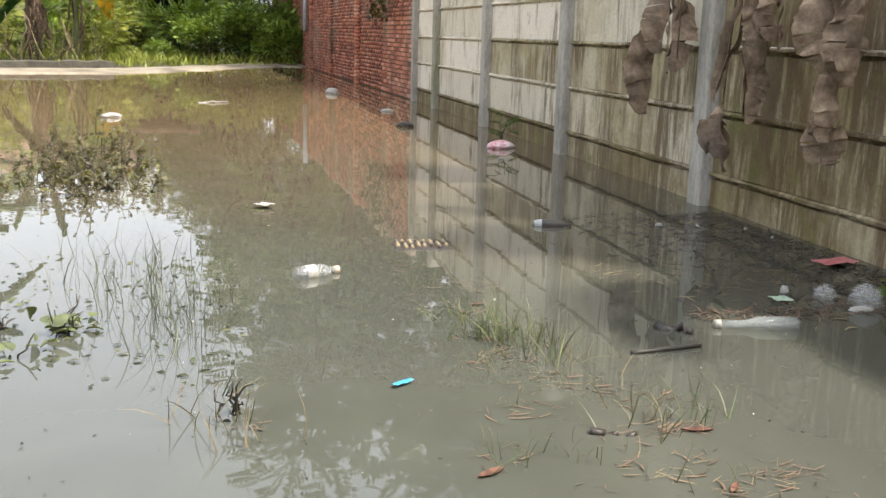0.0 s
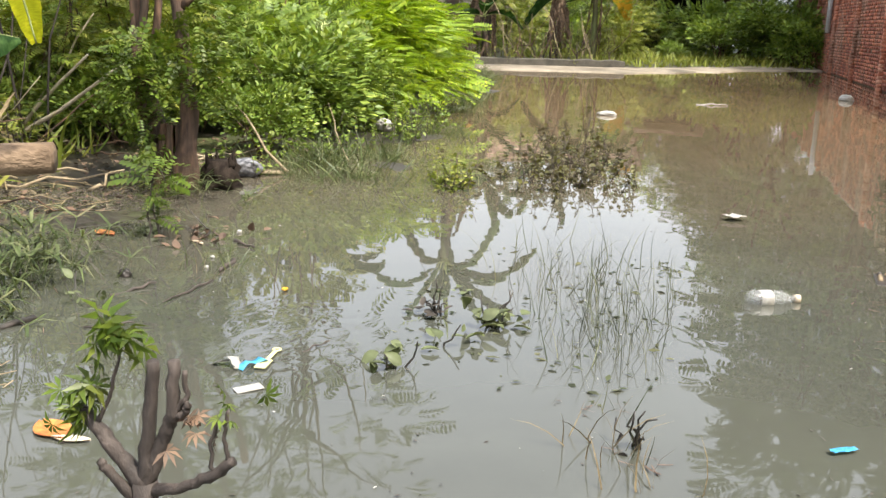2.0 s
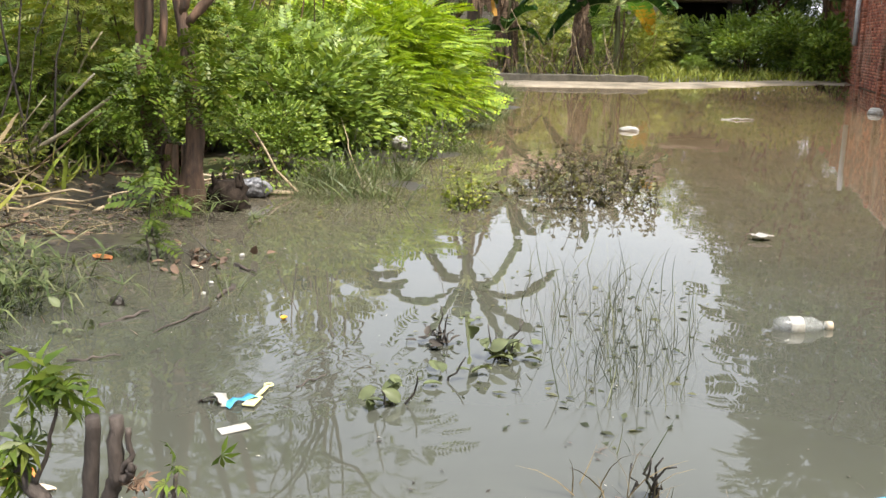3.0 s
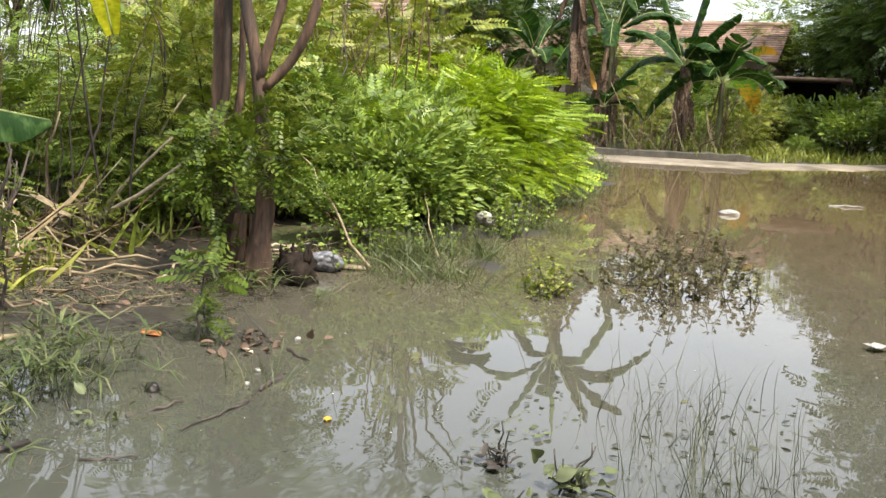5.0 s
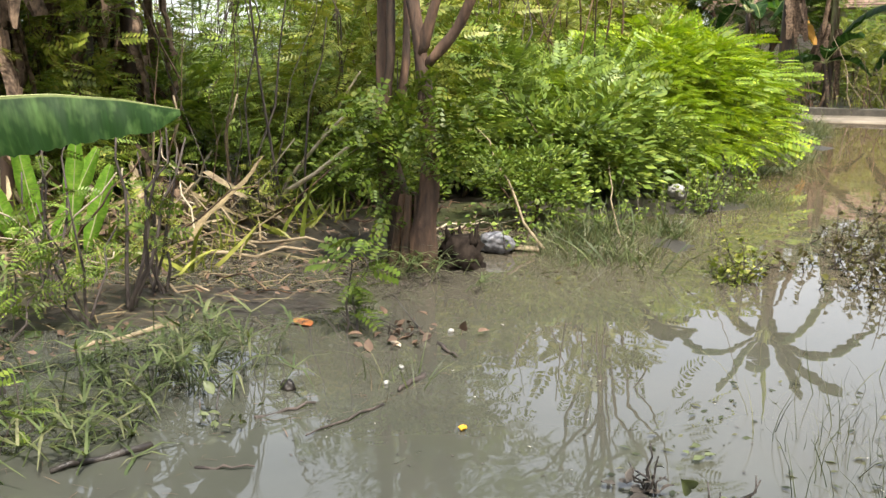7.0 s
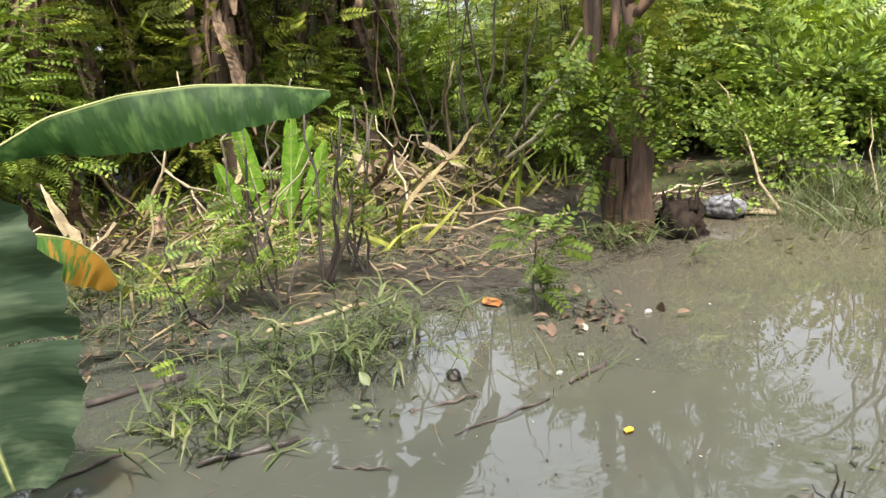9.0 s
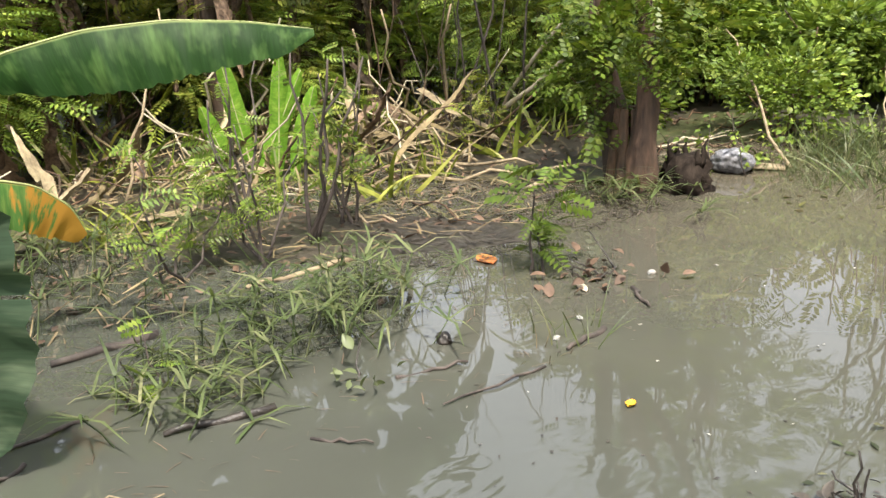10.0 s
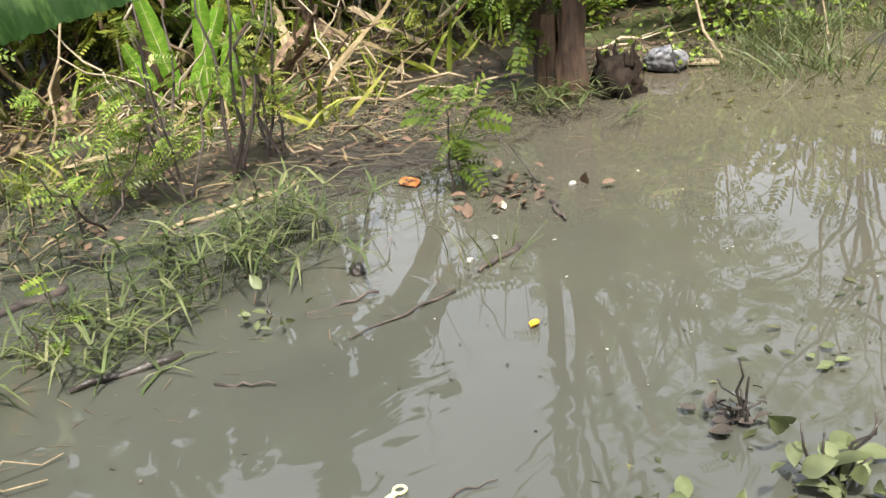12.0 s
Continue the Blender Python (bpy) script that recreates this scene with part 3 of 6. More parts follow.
for x0, y0, tr, q in [(-4.1, 11.0, 90, 0.9), (-4.6, 8.7, 200, 1.1), (-3.6, 8.0, 300, 0.7), (-4.5, 7.6, 20, 0.8), (-5.2, 9.8, 240, 1.0), (-4.7, 12.6, 10, 1.2), (-6.9, 9.2, 50, 1.0)]:
    again(h, x0, y0, tr, q, 0.02)
# far side of the yard
again(d, -0.9, 30.2, 33, 1.7, 0.05)
again(m, -1.8, 32.0, 73, 1.5, 0.05)
again(d, 0.6, 30.6, 120, 2.2, 0.05)
again(d, 1.2, 29.6, 200, 1.4, 0.05)
again(m, -7.2, 26.5, 10, 1.0, 0.05)
again(y, -3.6, 27.5, 80, 0.75, 0.05)
# tall trees: beyond the yard, behind the wall and over the thicket
big = limb_tree("tree", "tall feathery dark-green tree overhanging the yard", (3.6, 34.0, 0), 15.0, (5.0, 5.0, 6.6), L_DARK, T_FEATHER, 1700, 0.75, 0.22, 12, (0.3, 0, ), 36, flat=0.6)
again(big, 9.5, 25.0, 100, 0.95)
again(big, 10.0, 36.0, 200, 1.1)
again(big, 9.0, 17.0, 300, 0.75)
slim = limb_tree("tree", "slender open-crowned green tree in the bank thicket", (-8.0, 13.2, 0), 7.0, (2.0, 2.0, 2.6), L_MID, T_FINE, 420, 0.32, 0.07, 14, (0.2, 0.1), 26, flat=0.6)
for x0, y0, tr, s in [(-9.6, 14.5, 200, 1.0), (-14.5, 8.0, 20, 1.0), (-11.0, 18.0, 150, 1.2), (-7.6, 17.2, 310, 1.3), (-13.5, 4.0, 270, 0.95)]:
    again(slim, x0, y0, tr, s)
# the low-hanging feathery tree at the end of the yard
low = limb_tree("tree", "feathery dark-green tree hanging low over the yard", (0.9, 31.5, 0), 6.5, (2.6, 2.6, 2.8), L_DARK, T_FEATHER, 1300, 0.42, 0.14, 12, (0.0, 0.0), 34, flat=0.4)
again(low, -0.3, 36.5, 70, 0.9)
again(low, 2.8, 39.0, 20, 1.7)
again(low, -2.3, 45.0, 120, 0.9)
again(low, 5.5, 41.0, 200, 1.7)
again(low, -1.0, 39.0, 70, 0.85)
again(low, -12.0, 31.0, 160, 0.8)
again(low, -9.0, 30.0, 220, 0.7)
for x0, y0, tr, q in [(-26, 46, 0, 1.0), (-19, 52, 60, 1.1), (-12, 50, 130, 0.9), (-1, 54, 250, 0.95), (6, 46, 20, 1.1), (13, 42, 80, 1.0), (-30, 30, 140, 1.1), (-28, 16, 190, 1.0), (-27, 4, 30, 1.0), (-26, -8, 75, 1.0), (8, 36, 99, 1.0)]:
    again(low, x0, y0, tr, 1.3 * q)
for x0, y0, tr, q, src in [(-11.5, 28.5, 0, 1.2, y), (-9.3, 27.6, 50, 1.1, m), (-6.6, 29.0, 100, 1.0, y), (-4.9, 29.8, 150, 1.1, m), (-7.6, 30.5, 200, 1.4, f), (-13.5, 27.0, 250, 1.4, f), (-12.5, 23.5, 300, 1.3, y), (-10.5, 24.8, 20, 1.2, m), (-4.0, 33.5, 70, 1.0, d), (-3.9, 29.0, 220, 0.6, y), (0.2, 34.5, 90, 1.3, d), (1.3, 32.0, 45, 1.5, m)]:
    again(src, x0, y0, tr, q, 0.05)

# lawn and path beyond the kerb
kx, ky = rng.uniform(-6.0, 1.6, 5200), rng.uniform(25.2, 33.5, 5200)
keep = ky > 25.4 + np.clip(kx + 3.0, 0, 9) * 0.9
kx, ky = kx[keep], ky[keep]
V, F = stand(*blade(0.05, 0.5, 3), np.stack([kx, ky, land(kx, ky) - 0.01], -1), rng.uniform(0.12, 0.36, len(kx)), 0.4)
tagged(part("lawn_grass", V, F, L_YELLOW), "sunlit rough grass beyond the yard", "grass", kind="stuff")
shed = thing("shed", "dark open-fronted shed under a low roof", "shed", (-2.6, 34.0, 0))
# walls coloured near black, so the shed's shaded inside is painted on
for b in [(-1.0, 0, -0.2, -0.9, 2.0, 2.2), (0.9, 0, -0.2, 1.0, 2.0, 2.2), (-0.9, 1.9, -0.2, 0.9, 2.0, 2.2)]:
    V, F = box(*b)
    part("wall", V, F, OPENING_SHADE, shed)
V, F = box(-1.3, -0.5, 2.2, 1.3, 2.2, 2.28)
part("roof", V, F, TILE, shed)

for x0, y0, tr, q, src in [(-5.2, 3.7, 80, 0.55, f), (-4.9, 3.1, 290, 0.6, m), (-6.6, 7.4, 20, 0.6, y), (-5.0, 7.9, 99, 0.5, m), (-2.8, 40, 0, 2.6, f), (-1.0, 41.5, 90, 2.6, f), (0.9, 42, 200, 2.6, f), (-4.6, 45, 20, 2.8, f)]:
    again(src, x0, y0, tr, q, 0.02)

for x0, y0, tr, q, src in [(-4.3, 30.8, 20, 1.2, f), (-5.8, 32.5, 80, 1.5, f), (-3.2, 32.0, 140, 0.8, y), (-2.2, 29.6, 10, 0.5, m)]:
    again(src, x0, y0, tr, q, 0.05)

for x0, y0, tr, q, src in [(-10.5, 5.6, 20, 1.3, y), (-9.2, 4.2, 140, 1.4, m), (-7.6, 7.6, 40, 0.6, y), (-6.0, 4.3, 60, 0.75, f), (-6.6, 6.4, 200, 0.9, f), (-7.0, 5.3, 310, 1.1, f), (-5.6, 4.45, 20, 0.6, f), (-6.15, 5.4, 200, 0.75, y), (-6.2, 6.3, 40, 0.75, y), (-5.75, 6.15, 100, 0.5, f)]:
    again(src, x0, y0, tr, q, 0.02)

# thin bare stems standing through the thicket
def bare_stems(n, xs, ys, heights, r, mat, label):
    tubes = []
    for i in range(n):
        x, y = rng.uniform(*xs), rng.uniform(*ys)
        lean = rng.normal(0, 0.22, 2)
        h = rng.uniform(*heights)
        tubes.append(tube(bend((x, y, -0.05), (x + lean[0] * h, y + lean[1] * h, h), 6, 0, 0.03), np.linspace(r, r * 0.4, 6) * rng.uniform(0.6, 1.4), 5))
    V, F = join(*tubes)
    return tagged(part("bare_stems", V, F, mat), label, "stems", kind="stuff")


bare_stems(120, (-8.5, -4.6), (6.9, 9.6), (0.7, 2.4), 0.007, DARKBARK, "thin dark bare stems in the thicket")
bare_stems(60, (-8.0, -4.6), (6.2, 9.4), (0.5, 1.7), 0.005, BARK, "thin pale dry stems in the thicket")
bare_stems(60, (-7.5, -4.6), (9.5, 13.0), (1.0, 2.6), 0.012, BARK, "thin brown bare stems in the thicket")

# ---- the pruned twin-stemmed tree at the water's edge ----


TRUNK = rough_stuff("flaking_brown_bark", (0.032, 0.02, 0.014), (0.17, 0.1, 0.062), 14, (1, 1, 0.2), 0.85, 1.0, 60, c3=(0.035, 0.028, 0.022), space=True)


def bank_tree():
    t = thing("bank_tree", "twin-stemmed tree with flaking brown bark and leafy shoots", "tree", (-3.44, 6.62, 0))
    lines = [
        ("trunk", [(0.05, 0.0, -0.2), (0.07, -0.01, 0.05), (0.08, 0.0, 0.25), (0.09, 0.02, 0.46), (0.06, 0.01, 0.77), (0.03, 0, 1.07), (-0.06, 0, 1.4), (-0.1, 0.05, 2.1), (-0.05, 0.1, 2.9)], [0.085, 0.07, 0.055, 0.048, 0.046, 0.04, 0.036, 0.03, 0.02]),
        ("trunk", [(-0.08, 0.05, -0.2), (-0.1, 0.06, 0.06), (-0.17, 0.07, 0.3), (-0.24, 0.08, 0.6), (-0.26, 0.09, 0.95), (-0.27, 0.1, 1.4), (-0.35, 0.15, 2.2), (-0.3, 0.2, 3.0)], [0.1, 0.085, 0.06, 0.05, 0.036, 0.032, 0.026, 0.018]),
        ("limb", [(0.03, 0, 1.0), (0.1, 0.0, 1.18), (0.16, 0.02, 1.4), (0.3, 0.05, 2.0), (0.42, 0.1, 2.8)], [0.035, 0.03, 0.027, 0.02, 0.012]),
        ("limb", [(0.06, 0.01, 0.95), (0.2, 0.05, 1.1), (0.3, 0.06, 1.3), (0.34, 0.1, 1.6)], [0.03, 0.026, 0.03, 0.02]),
        ("limb", [(-0.24, 0.08, 0.7), (-0.17, 0.04, 1.0), (-0.16, 0.02, 1.4), (-0.12, 0.0, 2.3)], [0.03, 0.025, 0.022, 0.015]),
        ("limb", [(-0.2, 0.07, 0.55), (-0.14, 0.12, 0.9), (-0.2, 0.2, 1.5), (-0.1, 0.3, 2.4)], [0.026, 0.022, 0.018, 0.012]),
        ("limb", [(-0.06, 0, 1.4), (-0.25, -0.2, 1.9), (-0.5, -0.3, 2.6)], [0.025, 0.02, 0.012]),
    ]
    for name, pts, r in lines:
        P = np.array(pts)
        k = np.linspace(0, len(P) - 1, 3 * len(P))
        P = np.stack([np.interp(k, np.arange(len(P)), P[:, c]) for c in range(3)], -1)
        P[1:-1] = (P[:-2] + 2 * P[1:-1] + P[2:]) / 4
        R = np.interp(k, np.arange(len(r)), r) * (1 + 0.07 * rng.normal(size=len(k)))
        V, F = tube(P, R * np.interp(P[:, 2], [0, 0.3, 1.0], [0.95, 1.0, 0.85]), 12, 0.08)
        part(name, V, F, TRUNK, t, smooth=True)
    for a in np.linspace(0.4, 2 * np.pi + 0.4, 8)[:-1]:
        c, k = math.cos(a), math.sin(a)
        P = np.array([(c * 0.05 - 0.02, 0.03 + k * 0.05, 0.34), (c * 0.065 - 0.02, 0.03 + k * 0.065, 0.16), (c * 0.085 - 0.02, 0.03 + k * 0.085, 0.03), (c * 0.13 - 0.02, 0.03 + k * 0.13, -0.1)])
        V, F = tube(P, [0.018, 0.027, 0.028, 0.02], 8, 0.1)
        part("root", V, F, BARK, t, smooth=True)
    # leafy shoots round the stems
    k = 620
    twig = rng.normal(size=(90, 3)) * (0.1, 0.09, 0.09) + np.where(rng.random((90, 1)) < 0.4, (0.15, 0.0, 0.66), (-0.13, -0.02, 0.68))
    low = np.stack([rng.normal(-0.07, 0.1, 60), rng.normal(-0.03, 0.09, 60), rng.uniform(0.2, 0.5, 60)], -1)[:16]
    twig = np.concatenate([twig, low])
    pick = rng.integers(0, len(twig), k)
    pos = twig[pick] + rng.normal(0, 0.035, (k, 3))
    way = unit(pos - np.array([-0.04, 0.03, 0.5])) * (1, 1, 0.4) + rng.normal(0, 0.5, (k, 3))
    V, F = scatter(*frond(4, 0.42, 0.26, 0.3, 0.2, 60), pos, way, ups(way, 0.35), rng.uniform(0.04, 0.1, k))
    part("shoot", V, F, L_SAP, t, "fresh green leafy shoots")["kind"] = "stuff"
    pos, way, lc = crown_points(230, (-0.05, 0.05, 3.2), (1.0, 1.0, 1.0), 26, 0.5, 1.5)
    V, F = scatter(*T_FINE, pos, way, ups(way), 0.24 * rng.uniform(0.6, 1.25, len(pos)))
    part("crown", V, F, L_MID, t)
    for i in range(16):
        V, F = tube(bend((rng.uniform(-0.3, 0.3), rng.uniform(-0.1, 0.2), rng.uniform(1.8, 2.8)), lc[i], 6, 0.1, 0.04), np.linspace(0.014, 0.004, 6), 5)
        part("twig", V, F, BARK, t)
    return t


bank_tree()
ROTWOOD = rough_stuff("rotten_black_wood", (0.012, 0.009, 0.007), (0.04, 0.03, 0.023), 22, (1, 1, 0.6), 0.95, 1.0, 70, spec=0.1)
stump = thing("tree_stump", "rotten black tree stump with a frayed rim in shallow water", "tree stump", (-3.23, 6.74, 0))
P = np.stack([np.zeros(9), np.zeros(9), np.linspace(-0.12, 0.15, 9)], -1)
V, F = tube(P, [0.12, 0.11, 0.1, 0.095, 0.085, 0.09, 0.085, 0.08, 0.06], 22, 0.28)
part("body", V, F, ROTWOOD, stump)
for i in range(6):
    a = rng.uniform(0, 6.28)
    V, F = tube(bend((math.cos(a) * 0.065, math.sin(a) * 0.065, 0.11), (math.cos(a) * 0.08, math.sin(a) * 0.08, rng.uniform(0.14, 0.22)), 4, 0, 0.006), [0.02, 0.016, 0.01, 0.003], 6, 0.1)
    part("splinter", V, F, ROTWOOD, stump)


# ---- banana plants ----
def banana_leaf_material(name, inner, outer, rib, spoiled=None, glow=0.3):
    m, nt, p = material(name)
    uv = nt.nodes.new("ShaderNodeTexCoord").outputs["UV"]
    sep = node(nt, "ShaderNodeSeparateXYZ", Vector=uv)
    mp = node(nt, "ShaderNodeMapping", Vector=uv)
    mp.inputs["Scale"].default_value = (0.6, 55.0, 1.0)
    veins = noise_at(nt, mp.outputs[0], 2.0, 3, 0.6)
    mp2 = node(nt, "ShaderNodeMapping", Vector=uv)
    mp2.inputs["Scale"].default_value = (0.5, 7.0, 1.0)
    bands = noise_at(nt, mp2.outputs[0], 2.0, 3, 0.6)
    base = blend(nt, ramp(nt, bands, (0.48, 0.0), (0.68, 1.0)), inner, outer)
    base = blend(nt, 0.55, base, ramp(nt, veins, (0.3, 0.6), (0.7, 1.3)), "MULTIPLY")
    base = blend(nt, ramp(nt, sep.outputs["X"], (0.0, 1.0), (0.06, 0.0)), base, rib)
    if spoiled:
        mp3 = node(nt, "ShaderNodeMapping", Vector=uv)
        mp3.inputs["Scale"].default_value = (0.7, 11.0, 1.0)
        rot = nt.nodes.new("ShaderNodeMath")
        rot.operation = "ADD"
        nt.links.new(noise_at(nt, mp3.outputs[0], 1.5, 4, 0.6), rot.inputs[0])
        nt.links.new(ramp(nt, sep.outputs["Y"], (0.0, 0.0), (1.0, 0.75)), rot.inputs[1])
        base = blend(nt, ramp(nt, rot.outputs[0], (0.93, 0.0), (1.03, 1.0)), base, (0.33, 0.17, 0.03))
        base = blend(nt, ramp(nt, rot.outputs[0], (1.06, 0.0), (1.14, 1.0)), base, spoiled)
    nt.links.new(base, p.inputs["Base Color"])
    p.inputs["Roughness"].default_value = 0.5
    p.inputs["Specular IOR Level"].default_value = 0.12
    bump(nt, p, veins, 0.25, 0.004)
    tr = nt.nodes.new("ShaderNodeBsdfTranslucent")
    nt.links.new(blend(nt, 1.0, base, (1.3, 1.5, 0.6), "MULTIPLY"), tr.inputs["Color"])
    mx = nt.nodes.new("ShaderNodeMixShader")
    mx.inputs[0].default_value = glow
    nt.links.new(p.outputs[0], mx.inputs[1])
    nt.links.new(tr.outputs[0], mx.inputs[2])
    nt.links.new(mx.outputs[0], nt.nodes["Material Output"].inputs["Surface"])
    return m


BLEAF = banana_leaf_material("green_banana_blade", (0.014, 0.038, 0.008), (0.06, 0.11, 0.03), (0.28, 0.33, 0.12), None, 0.2)
BLEAF_P = banana_leaf_material("limp_grey_green_blade", (0.034, 0.056, 0.032), (0.1, 0.13, 0.08), (0.28, 0.3, 0.14), None, 0.25)
BLEAF_Y = banana_leaf_material("yellowing_banana_blade", (0.06, 0.13, 0.03), (0.13, 0.2, 0.05), (0.4, 0.36, 0.12), (0.12, 0.05, 0.02))
BLEAF_L = banana_leaf_material("young_banana_blade", (0.14, 0.28, 0.03), (0.26, 0.4, 0.06), (0.4, 0.45, 0.16), None, 0.45)


def blade_mesh(spine, width, side, fold=0.5, torn=0.0, segs=44, sag=0.25, halves=(-1, 1), blunt=False, wave=0.01, outline=None):
    """A banana leaf on a spine: half-blades of cross strips, split into flaps where torn; with UVs (across, along)."""
    P = np.asarray(spine, float)
    k = np.linspace(0, len(P) - 1, segs + 1)
    P = np.stack([np.interp(k, np.arange(len(P)), P[:, c]) for c in range(3)], -1)
    for _ in range(4):
        P[1:-1] = (P[:-2] + 2 * P[1:-1] + P[2:]) / 4
    T = unit(np.gradient(P, axis=0))
    S = unit(np.asarray(side, float) - T * (T @ np.asarray(side, float))[:, None])
    U = np.cross(S, T)
    t = np.linspace(0, 1, segs + 1)
    w = width * np.clip(np.sin(np.pi * np.clip(t * 0.94 + 0.03, 0, 1)), 0, 1) ** 0.55
    if blunt:
        w = width * np.minimum(1, (t * 5.0 + 0.1) ** 0.7) * np.sqrt(np.clip(1 - (np.clip(t - 0.8, 0, 1) / 0.205) ** 2, 0, 1)) * (1.0 - 0.12 * t)
    if outline:
        w = width * np.interp(t, np.linspace(0, 1, len(outline)), outline)
    V, F, UV = [], [], []
    rows = 5
    for s in halves:
        i = 0
        while i < segs:
            n = segs - i if torn <= 0 else min(int(rng.integers(2, 9)) if rng.random() < torn else int(rng.integers(8, 18)), segs - i)
            drop = fold + (rng.normal(0, 0.35) * torn)
            base = len(V)
            for a in range(i, i + n + 1):
                gap = 0.0 if torn <= 0 else (0.35 if a == i else (-0.35 if a == i + n else 0))
                for r in range(rows):
                    q = r / (rows - 1)
                    ang = drop + sag * q + wave * 6 * math.sin(a * 1.1 + s) * q
                    reach = w[a] * q * (1.0 + 0.03 * math.sin(a * 2.3))
                    pt = P[a] + s * S[a] * reach * math.cos(ang) - U[a] * reach * math.sin(ang) + T[a] * (gap * q * 0.012 * (1 + torn) + 0.12 * reach * q)
                    V.append(pt)
                    UV.append((q, a / segs))
            for a in range(n):
                for r in range(rows - 1):
                    v = base + a * rows + r
                    F.append((v, v + rows, v + rows + 1, v + 1))
            i += n
    V, F, UV = np.array(V), np.array(F), np.array(UV)
    return V, F, UV, P


def blade_part(name, parent, mat, spine, width, side, rib_r=0.012, rib_mat=None, label="", **kw):
    V, F, UV, P = blade_mesh(spine, width, side, **kw)
    ob = part(name, V, F, mat, parent, label, smooth=True)
    lay = ob.data.uv_layers.new(name="UVMap")
    lay.data.foreach_set("uv", UV[F.ravel()].astype(np.float32).ravel())
    V, F = tube(P, np.linspace(rib_r, rib_r * 0.25, len(P)), 6)
    part("midrib", V, F, rib_mat or RIB, ob, smooth=True)
    return ob


RIB = rough_stuff("pale_midrib", (0.26, 0.3, 0.1), (0.36, 0.38, 0.16), 6, rough=0.5, fine=60, space=True)


def dead_sheet(a, b, width, crumple=0.35, n=14, m=7, facing=0.0):
    """A limp, crumpled dry leaf hanging from a to b, narrowing at both ends."""
    a, b = np.asarray(a, float), np.asarray(b, float)
    t = np.linspace(0, 1, n)
    c = a + (b - a) * t[:, None]
    c[:, 0] += np.cumsum(rng.normal(0, 0.012, n))
    c[:, 1] += np.cumsum(rng.normal(0, 0.012, n))
    w = width * (0.12 + np.sin(np.pi * t ** 0.8) ** 0.7) * rng.uniform(0.88, 1.1, n)
    ph = rng.uniform(0, 6.28)
    V = []
    for i in range(n):
        for j in range(m):
            q = (j / (m - 1) - 0.5) * 2
            x = q * w[i]
            fold = crumple * width * (math.asin(math.sin(q * 3.1 + ph + t[i] * 1.2)) * 0.75 + 0.3 * math.asin(math.sin(q * 7.5 + t[i] * 1.5 + ph)))
            V.append(c[i] + np.array([math.cos(facing) * x - math.sin(facing) * fold, math.sin(facing) * x + math.cos(facing) * fold, rng.normal(0, width * 0.03) - abs(q) * width * 0.25]))
    F = [(i * m + j, i * m + j + 1, (i + 1) * m + j + 1, (i + 1) * m + j) for i in range(n - 1) for j in range(m - 1) if not (j in (0, m - 2) and rng.random() < 0.18)]
    return np.array(V), np.array(F)


def banana_plant(at, height, crown, label, leaf_len=1.3, leaf_w=0.24, dead=6, stem_r=0.09, torn=0.4, spear=False, mat=None, group="banana plants", skirt=(0.012, 0.042)):
    """A banana plant: sheathed stem, arching split leaves, dry leaves hanging down the stem."""
    t = thing("banana_plant", label, "banana plant", at, group=group)
    P = bend((0, 0, -0.2), (rng.normal(0, 0.08), rng.normal(0, 0.08), height), 8, 0, 0.012)
    V, F = tube(P, np.linspace(stem_r, stem_r * 0.55, 8), 12, 0.05)
    part("stem", V, F, BSTEM, t, smooth=True)
    top = P[-1]
    a0 = rng.uniform(0, 6.28)
    for i in range(crown):
        a = a0 + i * 2.4 + rng.normal(0, 0.2)
        up = rng.uniform(0.25, 0.95)
        L = leaf_len * rng.uniform(0.75, 1.15)
        d = np.array([math.cos(a), math.sin(a), 0])
        q = np.linspace(0, 1, 9)[:, None]
        spine = top + d * L * (q * (1.05 - 0.35 * up)) + np.array([0, 0, 1.0]) * L * (up * 1.15 * q - (0.55 + 0.4 * (1 - up)) * q ** 2)
        st = top + (spine[1] - top) * 0.6
        V, F = tube(np.stack([top - np.array([0, 0, 0.15]), top, spine[1]]), [0.025, 0.022, 0.015], 6)
        part("leaf_stalk", V, F, RIB, t, smooth=True)
        blade_part("leaf", t, (mat or BLEAF) if rng.random() < 0.85 else BLEAF_Y, spine[1:], leaf_w * L / leaf_len, (-d[1], d[0], 0), torn=torn, fold=rng.uniform(0.1, 0.6), segs=36)
    if spear:
        V, F = tube(bend(top, top + np.array([0.05, 0.02, leaf_len * 0.95]), 8, 0, 0.01), np.array([0.03, 0.045, 0.05, 0.045, 0.035, 0.025, 0.015, 0.005]), 8)
        part("rolled_leaf", V, F, BLEAF_L, t, "pale rolled young leaf", smooth=True)
    for i in range(dead):
        a = rng.uniform(0, 6.28)
        z = height * rng.uniform(0.45, 1.02)
        L = min(z * 0.85, leaf_len * rng.uniform(0.35, 1.0))
        r, o = stem_r * rng.uniform(0.8, 1.5), rng.uniform(-0.03, 0.42)
        V, F = dead_sheet((math.cos(a) * r, math.sin(a) * r, z), (math.cos(a) * (r + o), math.sin(a) * (r + o), z - L), rng.uniform(*skirt), 0.75, 12, 5, facing=a + rng.normal(1.57, 0.6))
        part("dead_leaf", V, F, DEADLEAF, t, "brown dry hanging leaf")
    return t


# far bananas behind the kerb
banana_plant((-8.2, 25.2, 0.05), 2.1, 8, "banana plant with broad green and brown leaves", 1.7, 0.3, 9)
